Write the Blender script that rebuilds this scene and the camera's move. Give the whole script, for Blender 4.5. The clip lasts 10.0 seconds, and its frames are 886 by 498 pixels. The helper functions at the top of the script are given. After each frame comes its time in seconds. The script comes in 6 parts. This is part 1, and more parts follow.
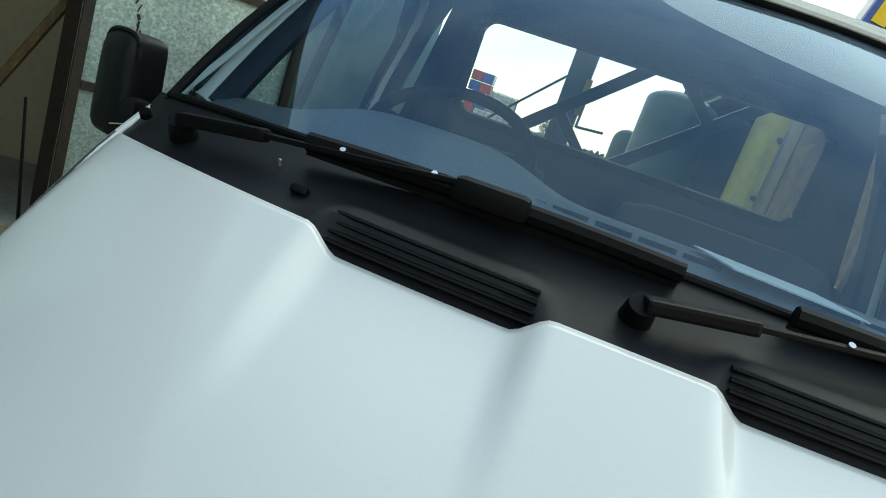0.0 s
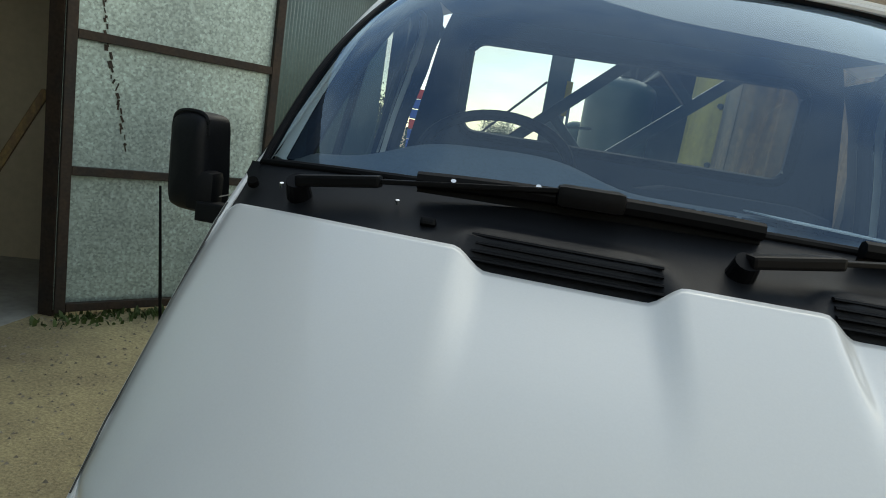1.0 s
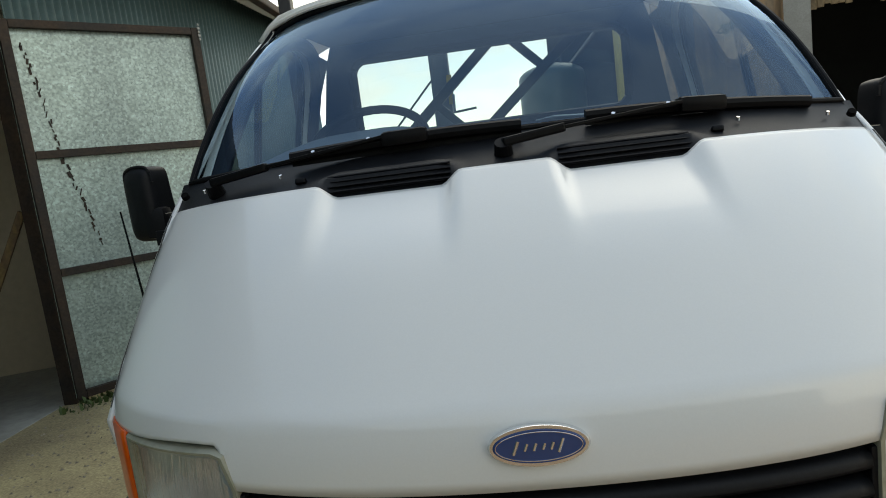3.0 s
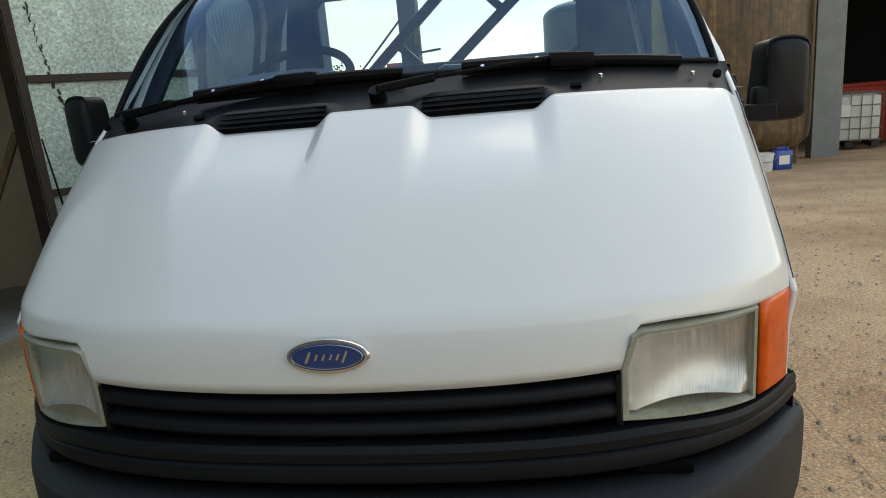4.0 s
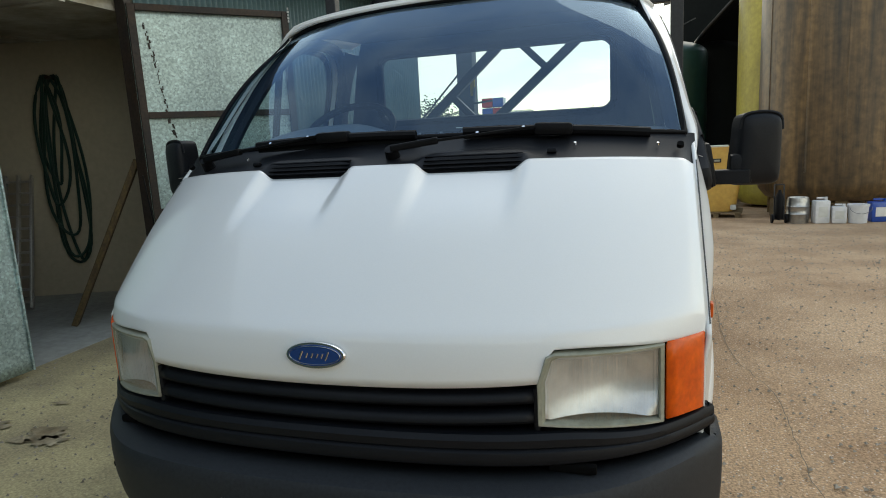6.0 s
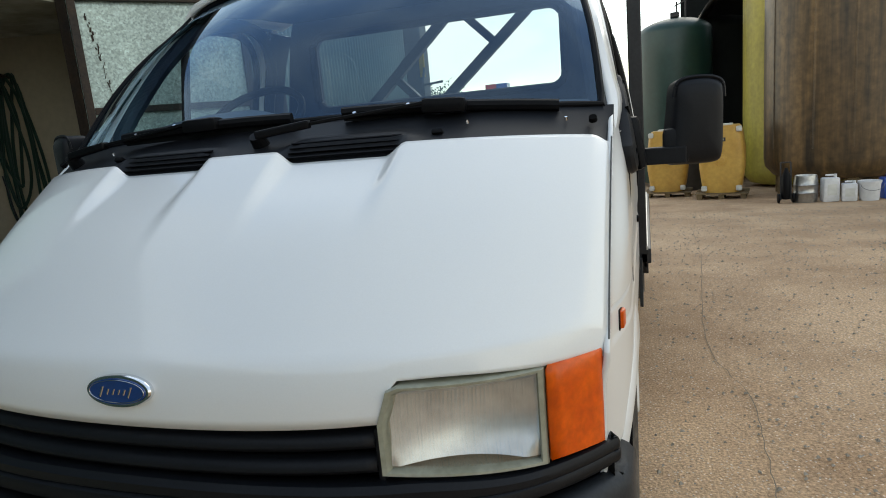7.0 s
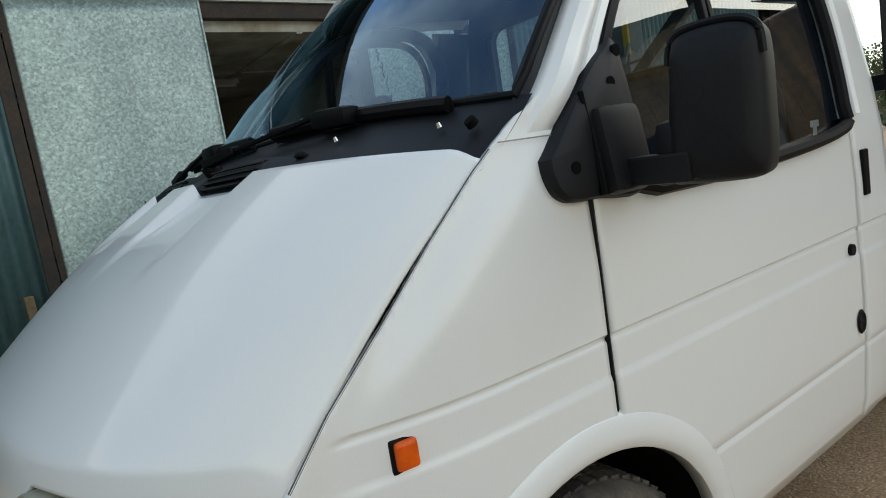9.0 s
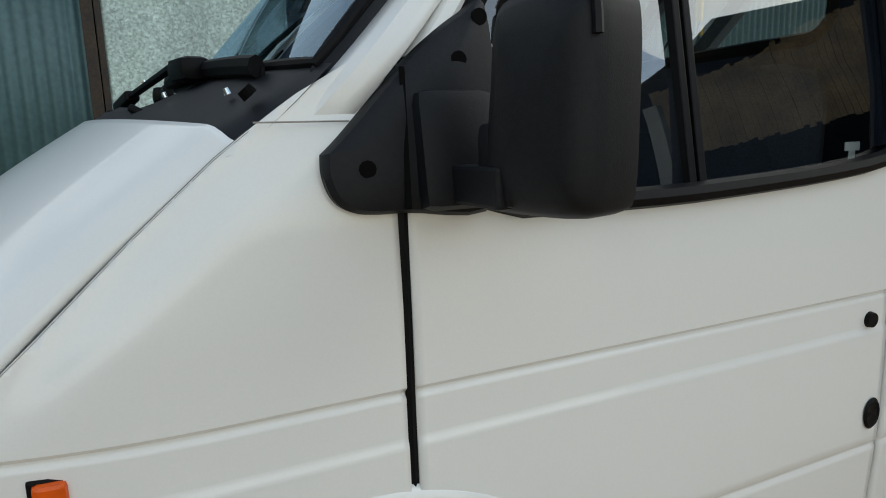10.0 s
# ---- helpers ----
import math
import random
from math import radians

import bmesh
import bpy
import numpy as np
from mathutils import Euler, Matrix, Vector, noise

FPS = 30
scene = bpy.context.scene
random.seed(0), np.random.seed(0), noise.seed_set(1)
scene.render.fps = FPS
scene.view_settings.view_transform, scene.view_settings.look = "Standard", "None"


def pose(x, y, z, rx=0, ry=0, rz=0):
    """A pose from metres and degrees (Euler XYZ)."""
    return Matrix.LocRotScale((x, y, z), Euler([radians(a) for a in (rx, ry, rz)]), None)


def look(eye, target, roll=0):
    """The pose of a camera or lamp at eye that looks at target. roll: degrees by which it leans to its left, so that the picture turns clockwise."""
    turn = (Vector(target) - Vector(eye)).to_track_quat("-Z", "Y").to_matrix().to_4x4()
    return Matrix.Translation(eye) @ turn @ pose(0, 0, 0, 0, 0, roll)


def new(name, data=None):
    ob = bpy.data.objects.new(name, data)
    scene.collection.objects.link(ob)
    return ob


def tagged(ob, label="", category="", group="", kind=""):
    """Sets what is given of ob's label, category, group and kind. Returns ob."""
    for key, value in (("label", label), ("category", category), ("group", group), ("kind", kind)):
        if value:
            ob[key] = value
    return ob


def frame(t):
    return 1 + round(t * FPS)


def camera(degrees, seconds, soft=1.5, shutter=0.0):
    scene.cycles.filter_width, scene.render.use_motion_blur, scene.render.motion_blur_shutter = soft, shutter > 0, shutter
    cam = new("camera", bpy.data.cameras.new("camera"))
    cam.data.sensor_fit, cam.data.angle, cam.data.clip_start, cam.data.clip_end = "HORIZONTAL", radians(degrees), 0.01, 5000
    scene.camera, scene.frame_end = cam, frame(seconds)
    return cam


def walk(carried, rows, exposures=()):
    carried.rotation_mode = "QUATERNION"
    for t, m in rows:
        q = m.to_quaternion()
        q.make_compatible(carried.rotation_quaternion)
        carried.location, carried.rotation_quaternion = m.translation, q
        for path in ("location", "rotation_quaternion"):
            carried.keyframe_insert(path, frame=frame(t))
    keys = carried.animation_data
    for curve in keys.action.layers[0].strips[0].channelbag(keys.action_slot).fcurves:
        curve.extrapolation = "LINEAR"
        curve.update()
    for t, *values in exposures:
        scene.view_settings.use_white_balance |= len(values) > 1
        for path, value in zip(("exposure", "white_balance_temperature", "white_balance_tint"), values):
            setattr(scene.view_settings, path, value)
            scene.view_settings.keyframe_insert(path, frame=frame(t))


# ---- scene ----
cam = camera(70.5, 10.0, soft=1.0)
# seconds, eye, turn (degrees)
PATH = [
    (0.0, -0.144, -0.244, 1.500, 76.23, -18.76, 13.11),
    (0.5, -0.161, -0.302, 1.516, 77.38, -16.63, 11.83),
    (1.0, -0.366, -0.425, 1.460, 79.19, -9.03, 7.57),
    (1.5, -0.349, -0.584, 1.363, 79.61, -5.11, 7.46),
    (2.0, -0.272, -0.705, 1.274, 82.15, -0.24, 5.30),
    (2.5, -0.174, -0.893, 1.303, 82.96, 4.73, 3.39),
    (3.0, -0.025, -0.926, 1.314, 81.85, 7.17, 4.44),
    (3.2, 0.109, -0.969, 1.313, 79.86, 7.54, 3.68),
    (4.3, 0.406, -1.097, 1.295, 76.33, 1.93, 11.85),
    (4.5, 0.426, -1.245, 1.326, 77.10, 1.22, 15.94),
    (5.0, 0.605, -1.389, 1.427, 78.75, 0.60, 17.03),
    (5.5, 0.692, -1.387, 1.384, 80.29, 2.06, 16.58),
    (5.7, 0.702, -1.371, 1.373, 80.28, 2.71, 15.97),
    (6.8, 0.919, -0.984, 1.321, 78.99, 4.65, 17.46),
    (7.0, 1.001, -0.907, 1.312, 79.05, 5.09, 17.48),
    (7.5, 1.233, -0.700, 1.327, 78.70, 7.74, 26.86),
    (8.0, 1.382, -0.377, 1.261, 78.25, 5.91, 33.09),
    (8.5, 1.505, -0.147, 1.271, 78.69, 6.28, 41.03),
    (9.0, 1.667, 0.097, 1.241, 82.38, 8.97, 53.50),
    (9.5, 1.674, 0.392, 1.198, 82.07, 4.65, 58.19),
    (10.0, 1.703, 0.632, 1.234, 80.20, 1.94, 65.08),
]
walk(cam, [(t, pose(x, y, z, rx, ry, rz)) for t, x, y, z, rx, ry, rz in PATH], exposures=[(0.0, 0.47, 7600, -8), (0.5, 0.22, 7800, -5), (1.0, 0.08, 8000, 1), (3.0, 0.08, 7950, 3), (4.5, 0.25, 7800, 5), (5.5, 0.22, 7600, 2), (7.5, 0.20, 7350, 4), (8.5, 0.0, 7200, 3), (10.0, -0.14, 7050, 2)])

# ---- light: a bright, broken overcast sky ----
world = bpy.data.worlds.new("sky")
scene.world = world
world.use_nodes = True
wn, wl = world.node_tree.nodes, world.node_tree.links
wn.clear()
w_out, w_bg, w_sky = wn.new("ShaderNodeOutputWorld"), wn.new("ShaderNodeBackground"), wn.new("ShaderNodeTexSky")
w_sky.sky_type, w_sky.sun_disc = "NISHITA", False
w_sky.sun_elevation, w_sky.sun_rotation = radians(35), radians(18)
w_sky.ozone_density, w_sky.dust_density = 1.2, 0.4
w_scale = wn.new("ShaderNodeVectorMath")
w_scale.operation = "SCALE"
w_scale.inputs[3].default_value = 0.27
wl.new(w_sky.outputs[0], w_scale.inputs[0])
w_co, w_map, w_noise, w_ramp = wn.new("ShaderNodeTexCoord"), wn.new("ShaderNodeMapping"), wn.new("ShaderNodeTexNoise"), wn.new("ShaderNodeValToRGB")
w_map.inputs["Scale"].default_value = (1.0, 1.0, 2.6)
w_noise.inputs["Scale"].default_value, w_noise.inputs["Detail"].default_value, w_noise.inputs["Roughness"].default_value = 2.3, 7, 0.55
wl.new(w_co.outputs["Generated"], w_map.inputs[0])
wl.new(w_map.outputs[0], w_noise.inputs["Vector"])
wl.new(w_noise.outputs["Fac"], w_ramp.inputs[0])
w_ramp.color_ramp.elements[0].position, w_ramp.color_ramp.elements[0].color = 0.34, (0.52, 0.57, 0.63, 1)
w_ramp.color_ramp.elements[1].position, w_ramp.color_ramp.elements[1].color = 0.54, (1.6, 1.6, 1.57, 1)
w_mix = wn.new("ShaderNodeMix")
w_mix.data_type = "RGBA"
w_sep, w_cov, w_mul, w_gap = wn.new("ShaderNodeSeparateXYZ"), wn.new("ShaderNodeMapRange"), wn.new("ShaderNodeMath"), wn.new("ShaderNodeMapRange")
wl.new(w_co.outputs["Generated"], w_sep.inputs[0])
wl.new(w_sep.outputs[2], w_cov.inputs["Value"])
w_cov.inputs["From Min"].default_value, w_cov.inputs["From Max"].default_value = 0.26, 0.82
w_cov.inputs["To Min"].default_value, w_cov.inputs["To Max"].default_value = 0.97, 0.16
wl.new(w_noise.outputs["Fac"], w_gap.inputs["Value"])
w_gap.inputs["From Min"].default_value, w_gap.inputs["From Max"].default_value = 0.36, 0.56
w_gap.inputs["To Min"].default_value, w_gap.inputs["To Max"].default_value = 0.15, 1.05
w_mul.operation, w_mul.use_clamp = "MULTIPLY", True
wl.new(w_cov.outputs[0], w_mul.inputs[0])
wl.new(w_gap.outputs[0], w_mul.inputs[1])
wl.new(w_mul.outputs[0], w_mix.inputs[0])
wl.new(w_scale.outputs[0], w_mix.inputs[6])
wl.new(w_ramp.outputs[0], w_mix.inputs[7])
wl.new(w_mix.outputs[2], w_bg.inputs[0])
wl.new(w_bg.outputs[0], w_out.inputs[0])
w_bg.inputs[1].default_value = 1.08
sun = new("sun", bpy.data.lights.new("sun", "SUN"))
sun.data.energy, sun.data.angle, sun.data.color = 0.7, radians(52), (1.0, 0.96, 0.9)
sun.matrix_world = look((4, 12, 9), (0, 0, 0))


# ---- materials ----
def mat(name, base, rough=0.5, metal=0.0, coat=0.0, grain=(40, 0.08), stain=(1.2, 0.12), bump=0.0, bscale=200, second=None, emit=None, spec=0.5, rnd=0.0, stretch=None, speckle=None):
    """A painted or natural surface: base colour varied by fine grain and wide stains, with fine relief."""
    m = bpy.data.materials.new(name)
    m.use_nodes = True
    n, l = m.node_tree.nodes, m.node_tree.links
    b = n["Principled BSDF"]
    b.inputs["Roughness"].default_value, b.inputs["Metallic"].default_value = rough, metal
    b.inputs["Coat Weight"].default_value, b.inputs["Coat Roughness"].default_value = coat, 0.06
    b.inputs["Specular IOR Level"].default_value = spec
    co = n.new("ShaderNodeTexCoord")
    a, c = n.new("ShaderNodeTexNoise"), n.new("ShaderNodeTexNoise")
    a.inputs["Scale"].default_value, a.inputs["Detail"].default_value = grain[0], 5
    c.inputs["Scale"].default_value, c.inputs["Detail"].default_value, c.inputs["Roughness"].default_value = stain[0], 8, 0.62
    for q in (a, c):
        l.new(co.outputs["Object"], q.inputs["Vector"])
    if stretch:
        mp = n.new("ShaderNodeMapping")
        mp.inputs["Scale"].default_value = stretch
        l.new(co.outputs["Object"], mp.inputs[0])
        l.new(mp.outputs[0], c.inputs["Vector"])
    second = second or tuple(v * 0.55 for v in base)
    ramp = n.new("ShaderNodeValToRGB")
    ramp.color_ramp.elements[0].position, ramp.color_ramp.elements[1].position = 0.38, 0.66
    l.new(c.outputs["Fac"], ramp.inputs[0])
    f1 = n.new("ShaderNodeMath")
    f1.operation = "MULTIPLY"
    f1.inputs[1].default_value = min(1.0, stain[1] * 2)
    l.new(ramp.outputs[0], f1.inputs[0])
    mx = n.new("ShaderNodeMix")
    mx.data_type = "RGBA"
    mx.inputs[6].default_value, mx.inputs[7].default_value = (*base, 1), (*second, 1)
    l.new(f1.outputs[0], mx.inputs[0])
    colour = mx.outputs[2]
    if speckle:
        scale, size, tone = speckle
        vo, vr, vx = n.new("ShaderNodeTexVoronoi"), n.new("ShaderNodeMapRange"), n.new("ShaderNodeMix")
        vo.inputs["Scale"].default_value, vo.inputs["Randomness"].default_value = scale, 1.0
        vr.inputs["From Min"].default_value, vr.inputs["From Max"].default_value = size * 0.6, size
        vr.inputs["To Min"].default_value, vr.inputs["To Max"].default_value = 0.8, 0.0
        l.new(co.outputs["Object"], vo.inputs["Vector"])
        l.new(vo.outputs["Distance"], vr.inputs["Value"])
        vx.data_type = "RGBA"
        vx.inputs[7].default_value = (*tone, 1)
        l.new(vr.outputs[0], vx.inputs[0])
        l.new(colour, vx.inputs[6])
        colour = vx.outputs[2]
    hs = n.new("ShaderNodeHueSaturation")
    mr = n.new("ShaderNodeMapRange")
    mr.inputs["From Min"].default_value, mr.inputs["From Max"].default_value = 0.3, 0.7
    mr.inputs["To Min"].default_value, mr.inputs["To Max"].default_value = 1 - grain[1], 1 + grain[1]
    l.new(a.outputs["Fac"], mr.inputs["Value"])
    value = mr.outputs[0]
    if rnd:
        oi, mr2, ml = n.new("ShaderNodeObjectInfo"), n.new("ShaderNodeMapRange"), n.new("ShaderNodeMath")
        mr2.inputs["To Min"].default_value, mr2.inputs["To Max"].default_value = 1 - rnd, 1 + rnd
        l.new(oi.outputs["Random"], mr2.inputs["Value"])
        ml.operation = "MULTIPLY"
        l.new(mr2.outputs[0], ml.inputs[0])
        l.new(value, ml.inputs[1])
        value = ml.outputs[0]
    l.new(value, hs.inputs["Value"])
    l.new(colour, hs.inputs["Color"])
    l.new(hs.outputs[0], b.inputs["Base Color"])
    if bump:
        bn, bp = n.new("ShaderNodeTexNoise"), n.new("ShaderNodeBump")
        bn.inputs["Scale"].default_value, bn.inputs["Detail"].default_value = bscale, 4
        l.new(co.outputs["Object"], bn.inputs["Vector"])
        bp.inputs["Strength"].default_value, bp.inputs["Distance"].default_value = bump, 0.01
        l.new(bn.outputs["Fac"], bp.inputs["Height"])
        l.new(bp.outputs[0], b.inputs["Normal"])
    if emit:
        b.inputs["Emission Color"].default_value, b.inputs["Emission Strength"].default_value = (*emit[0], 1), emit[1]
    return m


def glass(name, tint, least=0.06, rough=0.0, gloss=(1, 1, 1)):
    """A thin pane: lets light straight through, mirrors by its angle."""
    m = bpy.data.materials.new(name)
    m.use_nodes = True
    n, l = m.node_tree.nodes, m.node_tree.links
    n.clear()
    o, mx, t, g, f, p, k = (n.new("ShaderNode" + q) for q in ("OutputMaterial", "MixShader", "BsdfTransparent", "BsdfGlossy", "LayerWeight", "Math", "MapRange"))
    t.inputs[0].default_value, g.inputs["Roughness"].default_value, f.inputs[0].default_value = (*tint, 1), rough, 0.5
    g.inputs["Color"].default_value = (*gloss, 1)
    p.operation, p.inputs[1].default_value = "POWER", 4.6
    k.inputs["To Min"].default_value, k.inputs["To Max"].default_value = least, 1.0
    l.new(f.outputs["Facing"], p.inputs[0])
    l.new(p.outputs[0], k.inputs["Value"])
    l.new(k.outputs[0], mx.inputs[0])
    l.new(t.outputs[0], mx.inputs[1])
    l.new(g.outputs[0], mx.inputs[2])
    l.new(mx.outputs[0], o.inputs[0])
    return m


M_WHITE = mat("white_paint", (0.80, 0.81, 0.80), 0.30, coat=0.6, grain=(300, 0.012), stain=(2.2, 0.05), second=(0.74, 0.75, 0.74), bump=0.015, bscale=90)
M_WHITE2 = mat("white_paint_dull", (0.78, 0.77, 0.74), 0.36, coat=0.3, grain=(200, 0.02), stain=(3.0, 0.06), second=(0.70, 0.68, 0.63))
M_BLACK = mat("black_plastic", (0.0045, 0.0056, 0.0080), 0.52, spec=0.25, grain=(160, 0.2), stain=(5, 0.2), second=(0.010, 0.011, 0.0135), bump=0.06, bscale=500)
M_GREY = mat("faded_bumper_plastic", (0.020, 0.023, 0.027), 0.56, spec=0.34, grain=(120, 0.2), stain=(6, 0.3), second=(0.024, 0.027, 0.031), bump=0.15, bscale=400)
M_RUBBER = mat("rubber", (0.0035, 0.0038, 0.005), 0.45, spec=0.12, grain=(90, 0.2), stain=(6, 0.2), second=(0.008, 0.008, 0.009))
# near-black: shade of hollows put into the colour; also plate print and plugs
M_DARK = mat("hollow_shade_and_print", (0.003, 0.003, 0.003), 0.9, spec=0.1)
# windscreen gloss is coloured blue to stand for the reflected sky
M_SCREEN = glass("windscreen_sky_blue_glass", (0.66, 0.79, 0.87), 0.12, gloss=(0.56, 0.77, 1.0))
M_PANE = glass("side_glass", (0.74, 0.78, 0.77), 0.09)
M_SIDE = glass("door_glass", (0.72, 0.77, 0.77), 0.17)
M_LENS = glass("lamp_lens", (0.95, 0.96, 0.95), 0.20, 0.14)
M_CHROME = mat("chrome", (0.80, 0.81, 0.82), 0.12, 1.0, grain=(60, 0.03), stain=(8, 0.05))
M_REFL = mat("lamp_reflector", (0.76, 0.79, 0.82), 0.32, 0.85, grain=(30, 0.06), stain=(14, 0.25), second=(0.50, 0.52, 0.55), bump=0.05, bscale=25)
M_BEZEL = mat("lamp_bezel", (0.34, 0.34, 0.27), 0.40, grain=(80, 0.1), stain=(12, 0.3), second=(0.20, 0.20, 0.13))
M_ORANGE = mat("orange_lens", (0.80, 0.115, 0.003), 0.30, coat=0.25, spec=0.3, grain=(60, 0.12), stain=(20, 0.25), second=(0.52, 0.045, 0.001))
M_BLUE_BADGE = mat("blue_enamel", (0.012, 0.05, 0.19), 0.25, coat=0.8, grain=(60, 0.05))
M_PLATE = mat("plate_white", (0.78, 0.78, 0.74), 0.35, grain=(90, 0.03))
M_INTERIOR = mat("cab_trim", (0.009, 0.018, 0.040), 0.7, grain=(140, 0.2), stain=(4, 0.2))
M_DASH = mat("dash_top", (0.12, 0.14, 0.155), 0.65, grain=(160, 0.12), stain=(4, 0.2), bump=0.12, bscale=400)
M_SEAT = mat("seat_cloth", (0.024, 0.030, 0.045), 0.9, grain=(220, 0.3), stain=(5, 0.2), bump=0.2, bscale=600)
M_SEAM = mat("seam_sealer", (0.30, 0.28, 0.25), 0.7)
M_SEAL = mat("grey_seal", (0.075, 0.075, 0.07), 0.7)
M_PAPER = mat("paper", (0.75, 0.76, 0.74), 0.7, grain=(50, 0.03))
M_ALU = mat("chequer_aluminium", (0.60, 0.60, 0.59), 0.38, 0.75, grain=(70, 0.15), stain=(2, 0.25), second=(0.42, 0.40, 0.37))
M_STEEL = mat("black_steel", (0.022, 0.023, 0.026), 0.45, 0.2, grain=(60, 0.2), stain=(5, 0.2), bump=0.06)
M_MAST = mat("grey_steel", (0.18, 0.20, 0.21), 0.5, 0.3, grain=(50, 0.12), stain=(3, 0.2))
M_BLUE = mat("blue_crane_paint", (0.012, 0.07, 0.36), 0.35, coat=0.3, grain=(50, 0.1), stain=(5, 0.2))
M_YELLOW = mat("yellow_label", (0.78, 0.52, 0.02), 0.5, grain=(40, 0.06))
M_TYRE = mat("tyre_rubber", (0.035, 0.033, 0.030), 0.85, grain=(60, 0.25), stain=(6, 0.5), second=(0.15, 0.12, 0.09), bump=0.3, bscale=120)
M_RIM = mat("wheel_steel", (0.30, 0.28, 0.25), 0.6, 0.3, grain=(40, 0.2), stain=(14, 0.5), second=(0.10, 0.06, 0.035))


# ---- mesh helpers ----
def mesh_object(name, verts, faces, material, smooth=True):
    me = bpy.data.meshes.new(name)
    me.from_pydata([tuple(map(float, v)) for v in verts], [], [tuple(q) for q in faces])
    me.materials.append(material)
    if smooth:
        me.polygons.foreach_set("use_smooth", [True] * len(me.polygons))
    me.update()
    return new(name, me)


def under(ob, parent, label=""):
    ob.parent = parent
    return tagged(ob, label)


def sharp(ob, degrees=35):
    """Keep edges steeper than this crisp."""
    bm = bmesh.new()
    bm.from_mesh(ob.data)
    bmesh.ops.remove_doubles(bm, verts=bm.verts[:], dist=0.00004)
    bmesh.ops.recalc_face_normals(bm, faces=bm.faces[:])
    for e in bm.edges:
        if len(e.link_faces) == 2 and e.calc_face_angle(0) > radians(degrees):
            e.smooth = False
    bm.to_mesh(ob.data)
    bm.free()
    return ob


def part(name, bm, material, parent, label="", smooth=False):
    me = bpy.data.meshes.new(name)
    bm.to_mesh(me)
    bm.free()
    me.materials.append(material)
    if smooth:
        me.polygons.foreach_set("use_smooth", [True] * len(me.polygons))
    ob = new(name, me)
    if parent:
        ob.parent = parent
    tagged(ob, label)
    return sharp(ob) if smooth else ob


def grid(name, rows, material, parent=None, label="", closed=False, caps=False):
    """A skin over rows of points; closed: each row is a ring."""
    nr, nc = len(rows), len(rows[0])
    verts = [p for r in rows for p in r]
    faces = []
    for i in range(nr - 1):
        for j in range(nc if closed else nc - 1):
            k = (j + 1) % nc
            faces.append((i * nc + j, i * nc + k, (i + 1) * nc + k, (i + 1) * nc + j))
    if caps:
        faces += [tuple(range(nc))[::-1], tuple((nr - 1) * nc + j for j in range(nc))]
    ob = mesh_object(name, verts, faces, material)
    if parent:
        ob.parent = parent
    tagged(ob, label)
    return sharp(ob)


def solid(ob, thick, offset=-1.0):
    md = ob.modifiers.new("thickness", "SOLIDIFY")
    md.thickness, md.offset = thick, offset
    return ob


def box(bm, cx, cy, cz, sx, sy, sz, m=None, bevel=0.0):
    """A box in a bmesh, with its edges broken."""
    t = Matrix.Translation((cx, cy, cz)) @ (m or Matrix()) @ Matrix.Diagonal((sx, sy, sz, 1))
    got = bmesh.ops.create_cube(bm, size=1, matrix=t)
    if bevel:
        edges = list({e for v in got["verts"] for e in v.link_edges})
        bmesh.ops.bevel(bm, geom=edges, offset=bevel, segments=2, affect="EDGES", profile=0.6)
    return bm


def bar(bm, a, b, w, h=None, bevel=0.0):
    """A square bar from a to b."""
    a, b = Vector(a), Vector(b)
    d = b - a
    q = d.to_track_quat("Z", "Y").to_matrix().to_4x4()
    c = (a + b) / 2
    return box(bm, c.x, c.y, c.z, w, h or w, d.length, q, bevel)


def rod(bm, a, b, r0, r1=None, seg=14):
    a, b = Vector(a), Vector(b)
    d = b - a
    m = Matrix.Translation((a + b) / 2) @ d.to_track_quat("Z", "Y").to_matrix().to_4x4()
    bmesh.ops.create_cone(bm, cap_ends=True, segments=seg, radius1=r0, radius2=r0 if r1 is None else r1, depth=d.length, matrix=m)
    return bm


def sweep(name, pts, radius, material, parent=None, label="", seg=8, closed=False, flat=1.0, up=None):
    """A tube along points; radius may be a list; flat squashes it along up."""
    pts = [Vector(p) for p in pts]
    n = len(pts)
    rows = []
    for i, p in enumerate(pts):
        a = pts[(i - 1) % n] if (closed or i) else p
        b = pts[(i + 1) % n] if (closed or i < n - 1) else p
        d = (b - a).normalized()
        s = d.cross(Vector(up) if up else (Vector((0, 0, 1)) if abs(d.z) < 0.95 else Vector((0, 1, 0)))).normalized()
        u = s.cross(d)
        r = radius[i] if isinstance(radius, (list, tuple)) else radius
        rows.append([p + s * (r * math.cos(2 * math.pi * k / seg)) + u * (r * flat * math.sin(2 * math.pi * k / seg)) for k in range(seg)])
    if closed:
        rows.append(rows[0])
    return grid(name, rows, material, parent, label, closed=True, caps=not closed)


def lathe(name, profile, material, parent=None, label="", seg=40, m=None, caps=False):
    """Turn (radius, height) pairs round z, then move by m."""
    m = m or Matrix()
    rows = [[m @ Vector((r * math.cos(2 * math.pi * k / seg), r * math.sin(2 * math.pi * k / seg), h)) for k in range(seg)] for r, h in profile]
    return grid(name, rows, material, parent, label, closed=True, caps=caps)


def thing(name, label, category, group="", at=None):
    e = new(name)
    if at is not None:
        e.matrix_world = at
    return tagged(e, label, category, group)


def smooth01(a, b, v):
    t = min(1.0, max(0.0, (v - a) / (b - a)))
    return t * t * (3 - 2 * t)


